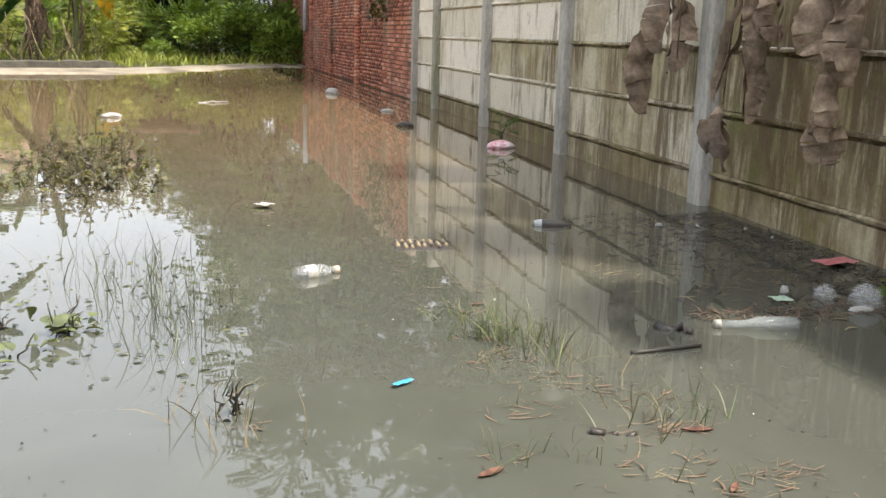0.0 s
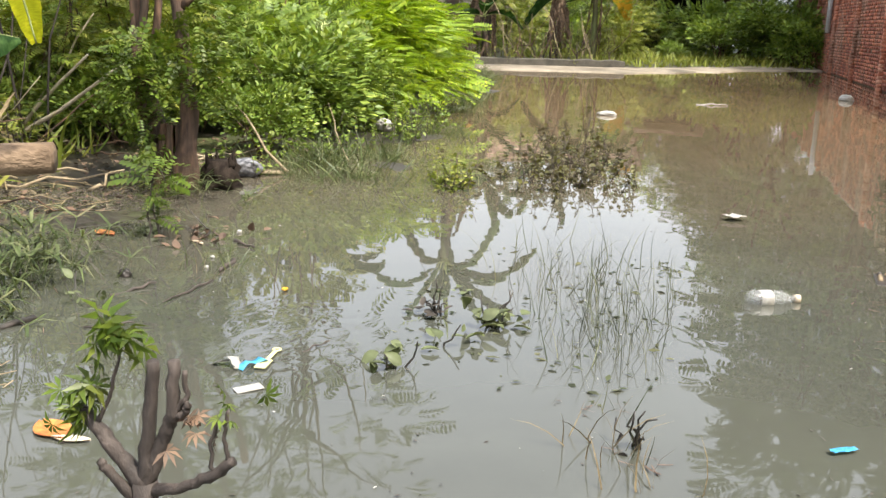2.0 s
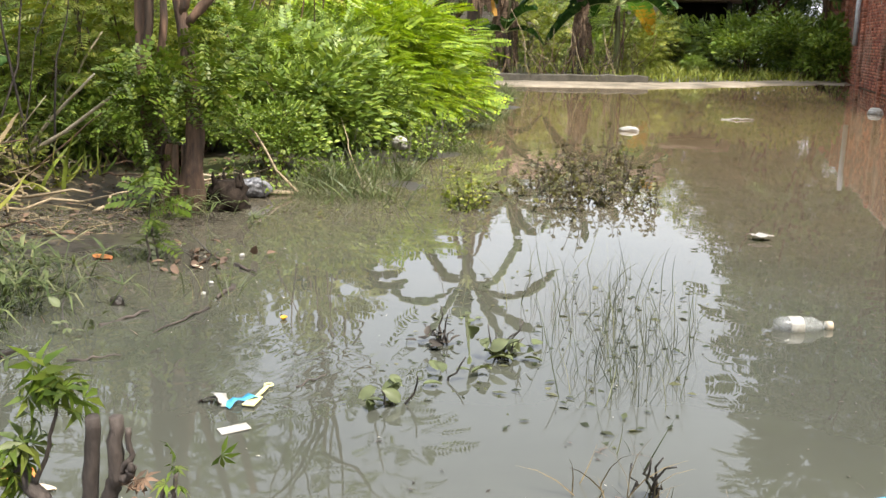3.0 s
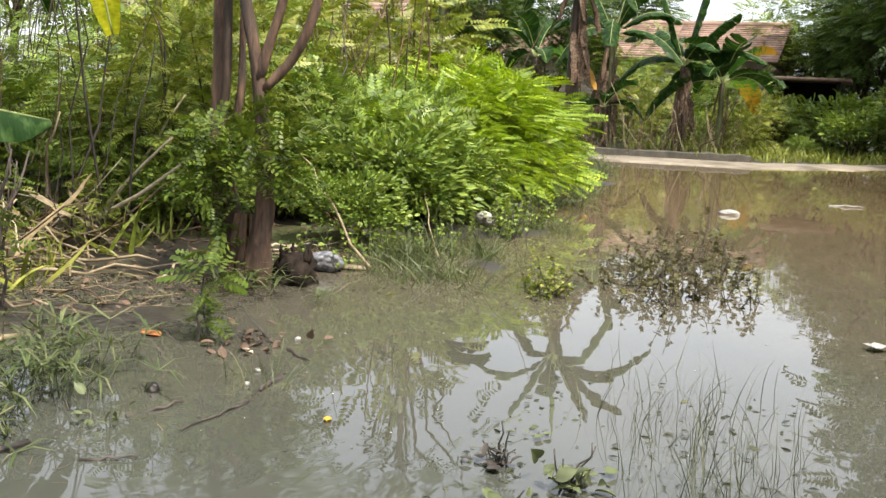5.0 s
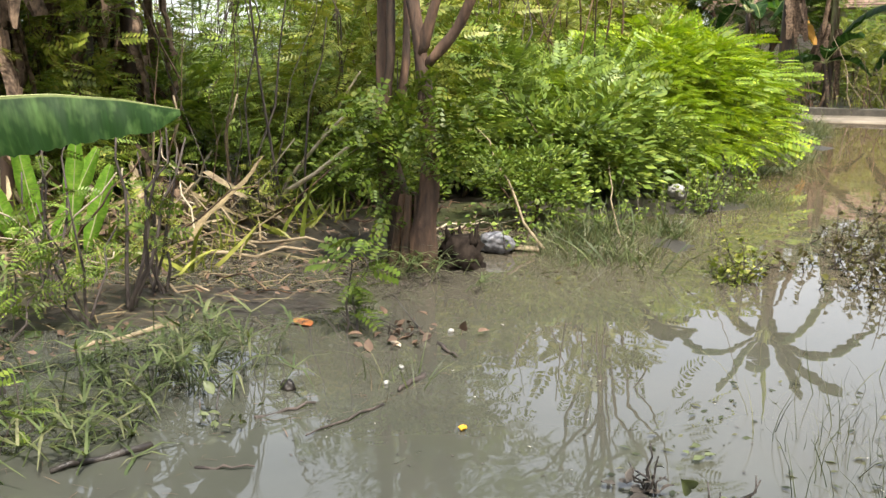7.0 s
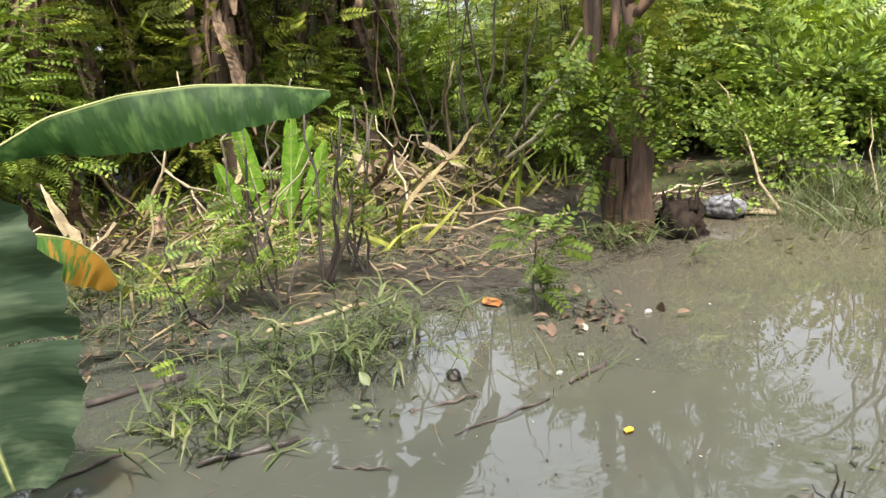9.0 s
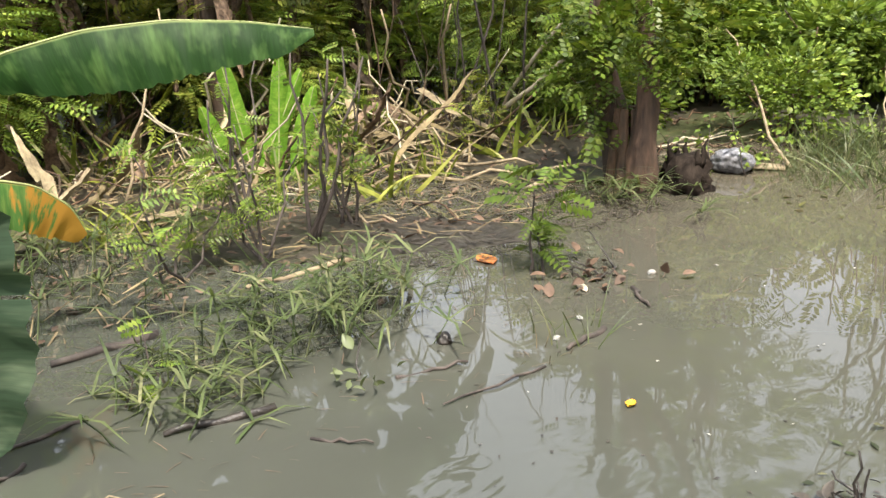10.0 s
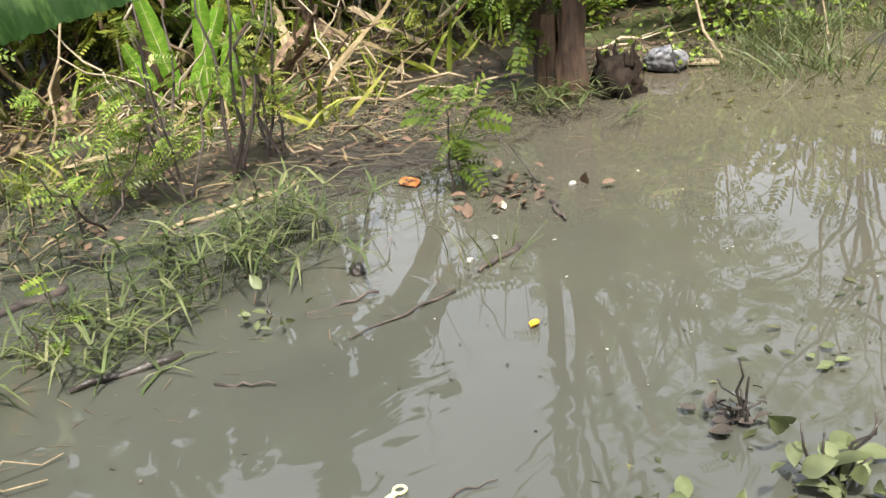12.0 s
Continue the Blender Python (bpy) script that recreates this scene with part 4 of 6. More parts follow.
banana_plant((-6.1, 24.8, 0.05), 1.0, 7, "young banana plant behind a kerb", 1.2, 0.24, 5)
# tall one, mirrored in the water
def broad_banana(at, h, tips, label, stem_r=0.15, half=0.22, torn=0.2, spear=True):
    """A banana plant given by its leaf tips: (reach along x, along y, rise, arch)."""
    t = thing("banana_plant", label, "banana plant", at, group="banana plants")
    part("stem", *tube(bend((0, 0, -0.2), (0, 0, h), 10, 0, 0.012), np.linspace(stem_r, stem_r * 0.5, 10), 12, 0.04), BSTEM, t, smooth=True)
    if spear:
        part("rolled_leaf", *tube(bend((0, 0, h - 0.1), (0.1, 0.0, h + 1.7), 9, 0, 0.01), [0.03, 0.04, 0.045, 0.05, 0.05, 0.045, 0.035, 0.02, 0.006], 8), BLEAF_L, t, "pale rolled young leaf", smooth=True)
    for x, y, z, arch in tips:
        q = np.linspace(0, 1, 10)[:, None]
        d = np.array([x, y, z])
        sp = np.array([0, 0, h]) + d * q + np.array([0, 0, 1.0]) * arch * 3.2 * q * (1 - q)
        part("leaf_stalk", *tube(np.stack([(0, 0, h - 0.2), sp[0], sp[1]]), [0.03, 0.026, 0.018], 6), RIB, t, smooth=True)
        blade_part("leaf", t, BLEAF, sp[1:], half, np.cross(d, (0, 0, 1.0)) + (0, 0, 0.3), torn=torn, fold=0.25, segs=36, blunt=True)
    for i in range(9):
        a = rng.uniform(0, 6.28)
        z = h * rng.uniform(0.6, 1.0)
        c, k = math.cos(a), math.sin(a)
        r, o = stem_r * 0.9, rng.uniform(0.0, 0.3)
        V, F = dead_sheet((c * r, k * r, z), (c * (r + o), k * (r + o), z - min(z * 0.8, rng.uniform(0.6, 1.5))), rng.uniform(0.04, 0.12), 0.75, 12, 5, facing=a + rng.normal(1.57, 0.5))
        part("dead_leaf", V, F, DEADLEAF, t, "brown dry hanging leaf")
    return t


broad_banana((-5.66, 19.86, 0.05), 3.5, [(1.34, 0.33, 1.1, 0.35), (0.68, 0.18, 1.3, 0.1), (1.75, 0.41, -0.2, 0.75), (-0.7, -0.2, 1.3, 0.15), (-1.5, -0.5, 0.25, 0.6), (0.3, -1.4, 0.3, 0.6), (-0.4, 1.5, 0.2, 0.6), (1.2, -0.5, -0.9, 0.7), (-1.2, 0.5, -0.8, 0.7)], "tall banana plant with broad rising leaves and a rolled new leaf")
broad_banana((-4.8, 26.0, 0.05), 2.05, [(0.4, 0.0, 1.9, 0.1), (1.2, -0.2, 1.2, 0.2), (1.9, -0.3, 0.1, 0.45), (-0.6, -0.2, 1.7, 0.15), (-1.3, -0.6, 0.5, 0.5), (-1.6, 0.3, -0.4, 0.5), (0.9, -1.3, 0.3, 0.4), (0.2, 1.5, 0.6, 0.4), (-0.9, 1.2, 0.9, 0.3)], "leafy banana plant with broad upright leaves behind a kerb", 0.13, 0.25, 0.25, False)
broad_banana((-6.25, 25.0, 0.05), 2.6, [(0.9, -0.3, 1.0, 0.4), (1.7, -0.4, -0.6, 0.5), (-1.2, -0.5, -0.7, 0.6), (-0.8, 0.0, 1.3, 0.2), (-1.6, 0.4, 0.2, 0.5), (0.3, -1.5, -0.3, 0.6), (0.3, 0.4, 1.6, 0.1), (1.4, 0.8, 0.4, 0.5)], "banana plant with broad drooping leaves behind a kerb", 0.13, 0.25, 0.3, False)
banana_plant((-8.0, 19.0, 0.05), 3.0, 8, "tall banana plant in the bank thicket", 1.7, 0.3, 6, 0.11)
# the dead-leaved row behind the mud
for x0, y0, h in [(-5.63, 5.82, 1.9), (-5.8, 6.5, 2.1), (-5.95, 5.0, 1.8), (-5.95, 7.0, 1.9), (-6.5, 5.6, 2.3), (-6.3, 4.2, 1.8), (-7.3, 6.2, 2.4), (-7.2, 4.8, 2.4), (-5.7, 3.4, 1.8)]:
    banana_plant((x0, y0, 0.04), h, 7, "banana plant skirted with brown dead leaves", 1.2, 0.2, 17, 0.075, skirt=(0.012, 0.05))

# the near banana plant whose leaves reach over the water
near = thing("banana_plant", "banana plant with a broad glossy leaf over the water", "banana plant", (-3.38, 3.05, 0), group="banana plants")
V, F = tube(bend((0, 0, -0.3), (0.05, 0.05, 0.62), 6, 0, 0.01), np.linspace(0.09, 0.06, 6), 14, 0.04)
part("stem", V, F, BSTEM, near, smooth=True)


def rel(*pts):
    return np.array(pts, float) - np.array([-3.38, 3.05, 0])


blade_part("leaf", near, BLEAF, rel((-3.2, 3.92, 0.73), (-3.12, 4.08, 0.82), (-3.05, 4.25, 0.86), (-2.98, 4.43, 0.87), (-2.91, 4.6, 0.855), (-2.86, 4.76, 0.825)), 0.155, (1.0, 0.3, 0.15), rib_r=0.004, fold=1.15, sag=0.3, halves=(1,), outline=(0.1, 0.42, 0.7, 0.88, 1.0, 1.0, 0.92, 0.8, 0.66, 0.52, 0.12), segs=60, label="broad glossy green leaf")
V, F = tube(rel((-3.34, 3.12, 0.6), (-3.3, 3.5, 0.66), (-3.2, 3.92, 0.73)), [0.02, 0.014, 0.008], 8)
part("leaf_stalk", V, F, RIB, near, smooth=True)
blade_part("leaf", near, BLEAF_P, rel((-2.9, 3.52, 0.8), (-2.82, 3.62, 0.7), (-2.78, 3.68, 0.5), (-2.75, 3.73, 0.3), (-2.72, 3.77, 0.05)), 0.31, (0.35, 1.0, 0), rib_r=0.008, fold=0.3, sag=0.2, torn=0.06, segs=40, label="limp hanging leaf")
V, F = tube(rel((-3.33, 3.1, 0.6), (-3.1, 3.32, 0.8), (-2.9, 3.52, 0.8)), [0.02, 0.014, 0.009], 8)
part("leaf_stalk", V, F, RIB, near, smooth=True)
blade_part("leaf", near, BLEAF_Y, rel((-3.46, 3.88, 0.42), (-3.45, 4.0, 0.47), (-3.45, 4.1, 0.475), (-3.46, 4.2, 0.44), (-3.48, 4.29, 0.36), (-3.5, 4.33, 0.27)), 0.13, (1.0, -0.1, 0.1), rib_r=0.006, fold=1.05, sag=0.3, torn=0.0, segs=40, halves=(1,), label="yellow and brown dying leaf")
V, F = tube(rel((-3.4, 3.1, 0.5), (-3.45, 3.5, 0.44), (-3.46, 3.88, 0.42)), [0.02, 0.012, 0.007], 8)
part("leaf_stalk", V, F, RIB, near, smooth=True)

# young broad spikes behind the mud
canna = thing("young_banana_shoot", "upright bright green young banana shoot", "banana plant", (-4.95, 5.62, 0.03))
for dx, dy, h, lx in [(0, 0, 0.62, -0.1), (0.1, 0.08, 0.58, 0.05), (0.17, 0.12, 0.42, 0.12), (-0.14, -0.05, 0.34, -0.1), (0.05, 0.0, 0.5, 0.22)]:
    q = np.linspace(0, 1, 6)[:, None]
    sp = np.array([dx, dy, 0.0]) + q * np.array([lx * 0.5, lx, h])
    blade_part("leaf", canna, BLEAF_L, sp, 0.055, (0.6, 1, 0), rib_r=0.005, fold=0.3, segs=20)

# the plants behind the fence whose dry leaves hang over it
for x0, y0, h in [(2.75, 4.5, 2.7), (2.85, 5.7, 2.9), (2.8, 6.9, 3.0)]:
    banana_plant((x0, y0, 0.0), h, 8, "banana plant behind a concrete fence", 1.4, 0.26, 5, 0.1)
# dry leaves hanging over the fence
for pts in [[((1.82, 7.05, 2.28), (1.84, 7.12, 1.1), 0.041), ((1.84, 7.22, 1.25), (1.82, 7.03, 0.84), 0.108), ((1.83, 7.3, 1.1), (1.84, 7.42, 0.56), 0.116), ((1.82, 7.1, 1.2), (1.84, 7.12, 0.8), 0.083)],
            [((1.8, 6.3, 2.28), (1.84, 6.3, 1.1), 0.049), ((1.84, 6.32, 1.2), (1.84, 6.5, 0.62), 0.041), ((1.82, 6.32, 0.95), (1.84, 6.22, 0.58), 0.083), ((1.82, 6.47, 0.62), (1.84, 6.38, 0.3), 0.091)],
            [((1.8, 6.05, 2.28), (1.83, 6.1, 1.1), 0.049), ((1.84, 6.18, 1.2), (1.84, 6.12, 0.8), 0.075), ((1.82, 6.05, 1.2), (1.84, 6.02, 0.95), 0.083)],
            [((1.8, 5.45, 2.28), (1.83, 5.5, 1.1), 0.057), ((1.82, 5.56, 1.2), (1.84, 5.52, 0.84), 0.116), ((1.82, 5.36, 1.15), (1.84, 5.34, 0.72), 0.099), ((1.82, 5.46, 0.86), (1.84, 5.52, 0.52), 0.083), ((1.82, 5.5, 0.62), (1.84, 5.58, 0.42), 0.075)]]:
    t = thing("dry_banana_leaf", "grey-brown dry banana leaf hanging limp over a fence", "dry leaf", (0, 0, 0), group="dry leaves on the fence")
    for a, b, w in pts:
        for q in range(2):
            sp = bend(np.array(a) + rng.normal(0, 0.015, 3), np.array(b) + (rng.uniform(-0.05, 0.0), rng.normal(0, 0.05), rng.normal(0, 0.04)), 8, 0, 0.012)
            V, F, UV, P = blade_mesh(sp, w * rng.uniform(1.1, 1.6), (-0.5, rng.choice([-1.0, 1.0]), 0.0), fold=rng.uniform(0.5, 1.1), torn=0.35, segs=26, sag=rng.uniform(0.2, 0.7), wave=0.02, halves=(-1, 1) if q == 0 else (1,))
            part("blade", V, F, GREYLEAF, t)
    top = np.array(pts[0][0])
    V, F = tube(np.array([top + (1.1, 0.1, 0.2), top + (0.5, 0.05, 0.16), top + (0.05, 0, 0.02), top + (0.0, 0, -0.1), np.array(pts[1][1])]), [0.02, 0.018, 0.012, 0.01, 0.004], 6)
    part("midrib", V, F, GREYLEAF, t)

# ---- grasses, reeds and weeds ----


def tuft(name, label, at, n, spread, height, mat, lean=0.35, width=None, category="grass tuft", group="", heads=False, kind=""):
    pos = np.stack([rng.normal(0, spread, n), rng.normal(0, spread, n), np.full(n, -0.03)], -1)
    tv, tf = T_BLADE if width is None else blade(width, 0.5, 4)
    V, F = stand(tv, tf, pos, height * rng.uniform(0.45, 1.15, n), lean)
    ob = part(name, V, F, mat)
    ob.matrix_basis = pose(*at)
    return tagged(ob, label, category, group, "stuff")


def sedge(at, n, spread, height):
    """Sedge: thin stalks that end in stars of narrow arching blades."""
    t = thing("sedge_clump", "green sedge clump with star-shaped leaf heads in the flood", "sedge", at, group="sedges")
    pos = np.stack([rng.normal(0, spread, n), rng.normal(0, spread * 1.3, n), np.full(n, -0.05)], -1)
    tips = pos + np.stack([rng.normal(0, 0.06, n), rng.normal(0, 0.06, n), height * rng.uniform(0.4, 1.1, n)], -1)
    V, F = join(*[tube(bend(a, b, 4, 0, 0.004), 0.0022, 4) for a, b in zip(pos, tips)])
    tagged(part("stalk", V, F, L_GRASS, t), kind="stuff")
    k = 7
    P = np.repeat(tips, k, 0)
    a = rng.uniform(0, 6.28, n * k)
    way = np.stack([np.cos(a), np.sin(a), rng.uniform(-0.1, 0.7, n * k)], -1)
    bl = np.array([(-0.028, 0, 0), (0.028, 0, 0), (0.026, 0.5, 0.03), (-0.026, 0.5, 0.03), (0.003, 1, -0.22), (-0.003, 1, -0.22)])
    V, F = scatter(bl, np.array([(0, 1, 2, 3), (3, 2, 4, 5)]), P, way, ups(way, 0.1), rng.uniform(0.07, 0.17, n * k))
    tagged(part("foliage", V, F, L_GRASS, t), kind="stuff")
    return t


sedge((-2.95, 4.72, 0), 46, 0.13, 0.22)
sedge((-2.85, 4.3, 0), 24, 0.1, 0.12)
sedge((-3.05, 4.95, 0), 20, 0.1, 0.2)
sedge((-3.3, 6.45, 0), 22, 0.1, 0.12)
sedge((-3.95, 4.35, 0.02), 60, 0.3, 0.2)
sedge((-4.4, 4.0, 0.02), 50, 0.3, 0.25)
for k in range(26):
    yy = rng.uniform(6.9, 10.6)
    xx = np.interp(yy, SHORE_Y, SHORE_X) + rng.normal(-0.12, 0.14)
    tuft("grass_tuft", "bright green grass tuft along the flooded bank", (xx, yy, 0), int(rng.integers(40, 110)), rng.uniform(0.06, 0.16), rng.uniform(0.1, 0.3), L_GRASS, 0.6, 0.014, group="bank grass")
for k in range(22):
    yy = rng.uniform(10.5, 20)
    xx = np.interp(yy, SHORE_Y, SHORE_X) + rng.normal(-0.15, 0.12)
    tuft("grass_tuft", "green grass tuft along the flooded bank", (xx, yy, 0), int(rng.integers(30, 90)), 0.14, rng.uniform(0.12, 0.35), L_GRASS, 0.6, 0.016, group="bank grass")
for x0, y0, n, s in [(-1.12, 5.75, 55, 0.16), (-0.95, 5.35, 60, 0.13), (-0.9, 5.0, 90, 0.12), (-0.9, 4.72, 40, 0.1), (-1.2, 5.5, 30, 0.12)]:
    tuft("reed_clump", "thin grey-green reeds standing in the flood water", (x0, y0, 0), int(n * 1.2), s, 0.24, L_REED, 0.25, 0.0058, "reeds", "reeds in the lane")
for x0, y0, n, h in [(0.08, 4.62, 34, 0.17), (0.18, 4.44, 26, 0.16), (0.02, 4.8, 18, 0.14), (0.42, 3.88, 12, 0.16), (0.3, 4.32, 8, 0.12), (-0.12, 3.72, 12, 0.1), (0.1, 3.72, 8, 0.1), (0.3, 3.92, 8, 0.13), (-0.05, 5.25, 10, 0.1), (0.0, 4.35, 8, 0.1), (-0.85, 4.05, 8, 0.14), (-0.7, 3.9, 6, 0.14), (-2.42, 5.2, 14, 0.16), (-2.35, 5.05, 8, 0.1)]:
    tuft("grass_tuft", "sparse straw-green grass stalks poking out of the water", (x0, y0, 0), int(n * 1.7), 0.06, h * 1.15, L_GRASS if n > 9 else STRAW, 0.35, 0.012, group="lane grass")


def weed_clump(at, n, spread, height, mat=None, label="brownish half-drowned weeds with small leaves"):
    t = thing("weed_clump", label, "weeds", at, group="drowned weeds")
    foot = np.stack([rng.normal(0, spread, n), rng.normal(0, spread * 1.4, n), np.full(n, -0.03)], -1)
    tips = foot + np.stack([rng.normal(0, 0.07, n), rng.normal(0, 0.07, n), height * rng.uniform(0.35, 1.1, n)], -1)
    V, F = join(*[tube(bend(a, b, 5, 0, 0.008), np.linspace(0.004, 0.0015, 5), 4) for a, b in zip(foot, tips)])
    tagged(part("stem", V, F, DARKBARK, t), kind="stuff")
    k = 16
    q = rng.uniform(0.1, 1.0, (n, k, 1))
    P = (foot[:, None] * (1 - q) + tips[:, None] * q).reshape(-1, 3)
    a = rng.uniform(0, 6.28, len(P))
    way = np.stack([np.cos(a), np.sin(a), rng.normal(0.2, 0.4, len(P))], -1)
    V, F = scatter(*T_LEAFW, P, way, ups(way), rng.uniform(0.016, 0.044, len(P)))
    tagged(part("foliage", V, F, mat or L_WEED, t), kind="stuff")
    return t


for x0, y0, n, s, h in [(-1.72, 7.75, 22, 0.17, 0.26), (-1.5, 8.2, 20, 0.17, 0.3), (-1.45, 8.75, 14, 0.16, 0.3), (-1.85, 8.6, 13, 0.2, 0.34), (-1.35, 7.85, 12, 0.12, 0.2), (-1.7, 9.5, 8, 0.2, 0.38)]:
    weed_clump((x0, y0, 0), n, s, h)
weed_clump((-2.1, 7.3, 0), 22, 0.07, 0.22, L_YELLOW, "small yellow-green weed clump in the flood")


def sapling(at, height, spread, n, size, label, mat=None, template=None, stems=4, name="sapling"):
    t = thing(name, label, "sapling", at, group="saplings")
    tips = []
    for i in range(stems):
        tip = np.array([rng.normal(0, spread), rng.normal(0, spread), height * rng.uniform(0.6, 1.0)])
        P = bend((rng.normal(0, 0.02), rng.normal(0, 0.02), -0.08), tip, 7, 0, 0.012)
        V, F = tube(P, np.linspace(0.008, 0.003, 7) * (height + 0.35), 6)
        part("stem", V, F, DARKBARK, t, smooth=True)
        tips.append(P)
    A = np.concatenate([p[3:] for p in tips])
    base = A[rng.integers(0, len(A), n)] + rng.normal(0, 0.015, (n, 3))
    a = rng.uniform(0, 6.28, n)
    way = np.stack([np.cos(a), np.sin(a), rng.normal(0.1, 0.3, n)], -1)
    V, F = scatter(*(template or frond(6, 0.36, 0.16, 0.3, 0.3, 60)), base, way, ups(way), 0.82 * size * rng.uniform(0.5, 1.2, n))
    part("foliage", V, F, mat or L_SAP, t)
    return t


sapling((-2.86, 5.53, 0), 0.34, 0.045, 34, 0.14, "small green sapling standing in the flood", stems=2)
sapling((-3.72, 5.2, 0.02), 0.85, 0.12, 44, 0.1, "thin leafy saplings with dark stems on the mud bank", stems=4)
sapling((-3.65, 4.95, 0.02), 0.5, 0.14, 60, 0.12, "low bushy green sapling on the mud bank", L_MID, T_FINE, 4)
sapling((-3.7, 4.65, 0.02), 0.42, 0.15, 70, 0.13, "low feathery green sapling on the mud bank", L_MID, T_FINE, 4)
sapling((-3.85, 5.45, 0.02), 0.6, 0.1, 40, 0.1, "thin yellow-green sapling on the mud bank", L_YELLOW, None, 5)
sapling((-4.55, 6.75, 0.02), 0.4, 0.14, 60, 0.1, "bushy yellow-green sapling behind fallen sticks", L_YELLOW, None, 6)
sapling((-4.1, 5.1, 0.02), 0.7, 0.1, 40, 0.1, "thin leafy sapling on the mud bank", L_SAP, None, 4)
sapling((-2.85, 4.18, 0), 0.17, 0.05, 14, 0.08, "tiny green seedling among sedge", L_MID, None, 2)
sapling((1.66, 4.86, 0), 0.12, 0.03, 12, 0.1, "small bright green seedling beside plastic bags", L_SAP, None, 2)
sapling((1.66, 10.1, 0), 0.28, 0.06, 18, 0.12, "dark green branch standing in the water", L_DARK, None, 3)

# broad bright leaf blades among the fallen stalks
for k in range(38):
    x0, y0 = rng.uniform(-5.7, -4.1), rng.uniform(4.5, 7.4)
    tuft("ginger_clump", "clump of long bright yellow-green leaf blades on the mud", (x0, y0, 0.02), int(rng.integers(8, 18)), 0.06, rng.uniform(0.2, 0.42), L_YELLOW if k % 3 else L_SAP, 0.75, 0.03, "leaf clump", "leaf clumps on the mud")
for k in range(16):
    yy = rng.uniform(6.8, 10.5)
    weed_clump((np.interp(yy, SHORE_Y, SHORE_X) - rng.uniform(0.1, 0.6), yy, 0.0), 9, 0.12, rng.uniform(0.15, 0.4), L_MID, "low leafy green weeds on the bank")

banana_plant((-3.9, 26.4, 0.05), 1.7, 11, "banana plant with broad green leaves before a house", 1.7, 0.32, 8)

SAWNWOOD = rough_stuff("brown_branch_bark", (0.13, 0.085, 0.05), (0.25, 0.175, 0.11), 30, (0.3, 1, 1), 0.8, 0.6, 120, space=True)
# a stripped plant beside the camera's way: its sawn branch and last yellow leaves
cassava = thing("stripped_shrub", "stripped shrub with a sawn branch and last yellow leaves", "shrub", (-1.5, 2.58, 0))
part("stem", *tube(bend((0, 0, -0.3), (0.02, 0.02, 1.5), 9, 0, 0.008), np.linspace(0.028, 0.016, 9), 10, 0.04), BARK, cassava, smooth=True)
part("branch", *tube(bend((0.01, 0.01, 0.78), (0.34, 0.13, 0.799), 8, 0, 0.002), np.linspace(0.0145, 0.0135, 8), 14, 0.03), SAWNWOOD, cassava, "brown sawn branch", smooth=True)
YLEAF = banana_leaf_material("yellow_hanging_blade", (0.3, 0.3, 0.012), (0.46, 0.42, 0.02), (0.5, 0.42, 0.1), None, 0.45)
for tip, top in [((-1.1, 3.06, 0.968), (-1.15, 3.03, 1.17)), ((-1.137, 2.668, 0.896), (-1.185, 2.65, 1.06))]:
    o = np.array([-1.5, 2.58, 0])
    sp = np.linspace(np.array(top) - o, np.array(tip) - o, 7) + np.sin(np.linspace(0, 3.14, 7))[:, None] * np.array([0.012, -0.008, 0])
    blade_part("leaf", cassava, YLEAF, sp, 0.016, (0.7, 0.7, 0), rib_r=0.0025, fold=0.2, segs=24, label="yellow hanging leaf")
    part("leaf_stalk", *tube(np.array([(0.02, 0.02, 1.4), (0.2, 0.25 if tip[1] > 3 else 0.05, 1.36), sp[0]]), [0.006, 0.005, 0.0025], 6), RIB, cassava, smooth=True)

# ---- brick wall beyond the fence ----


def brick_wall():
    wall = tagged(new("wall_brick"), "old bare red-brick wall with worn piers", "wall", kind="structure")
    y0, y1, h = 15.82, 36.5, 2.3
    wall.matrix_basis = pose(2.0, y0, 0, 0, 0, 1.85) @ pose(-2.0, -y0, 0)
    V, F = box(2.012, y0, -0.4, 2.11, y1, h)
    part("mortar", V, F, MORTAR, wall)
    bl, bh, j = 0.2, 0.052, 0.014
    Vb, Fb = box(-0.006, 0, 0, 0.03, bl, bh)
    Vb[:4, 0:1] += 0.0
    shared = bpy.data.meshes.new("brick")
    shared.from_pydata((Vb + rng.normal(0, 0.0025, Vb.shape)).tolist(), [], Fb.tolist())
    shared.materials.append(BRICK)
    rest = []
    near = 0
    for r in range(int(h / (bh + j))):
        z = 0.02 + r * (bh + j)
        y = y0 + (0.11 if r % 2 else 0.0)
        while y < y1 - bl:
            dx = rng.normal(0, 0.004)
            if y < 18.0 and z < 1.2 and near < 290:
                ob = new("brick", shared)
                ob.parent = wall
                ob.matrix_basis = pose(2.0 + dx, y, z, 0, 0, rng.normal(0, 0.8))
                near += 1
            elif rng.random() > 0.012:
                rest.append(box(1.994 + dx, y, z, 2.03, y + bl, z + bh, 0.003))
            y += bl + j
    V, F = join(*rest)
    tagged(part("brickwork", V, F, BRICK, wall), kind="stuff")
    for y in (20.2, 23.6, 27.0, 30.8):
        V, F = join(*[box(1.93 + rng.normal(0, 0.005), y, 0.0 + k * 0.066, 2.0, y + 0.22, 0.052 + k * 0.066, 0.003) for k in range(35)])
        tagged(part("pier", V, F, BRICK, wall), kind="stuff")
    return wall


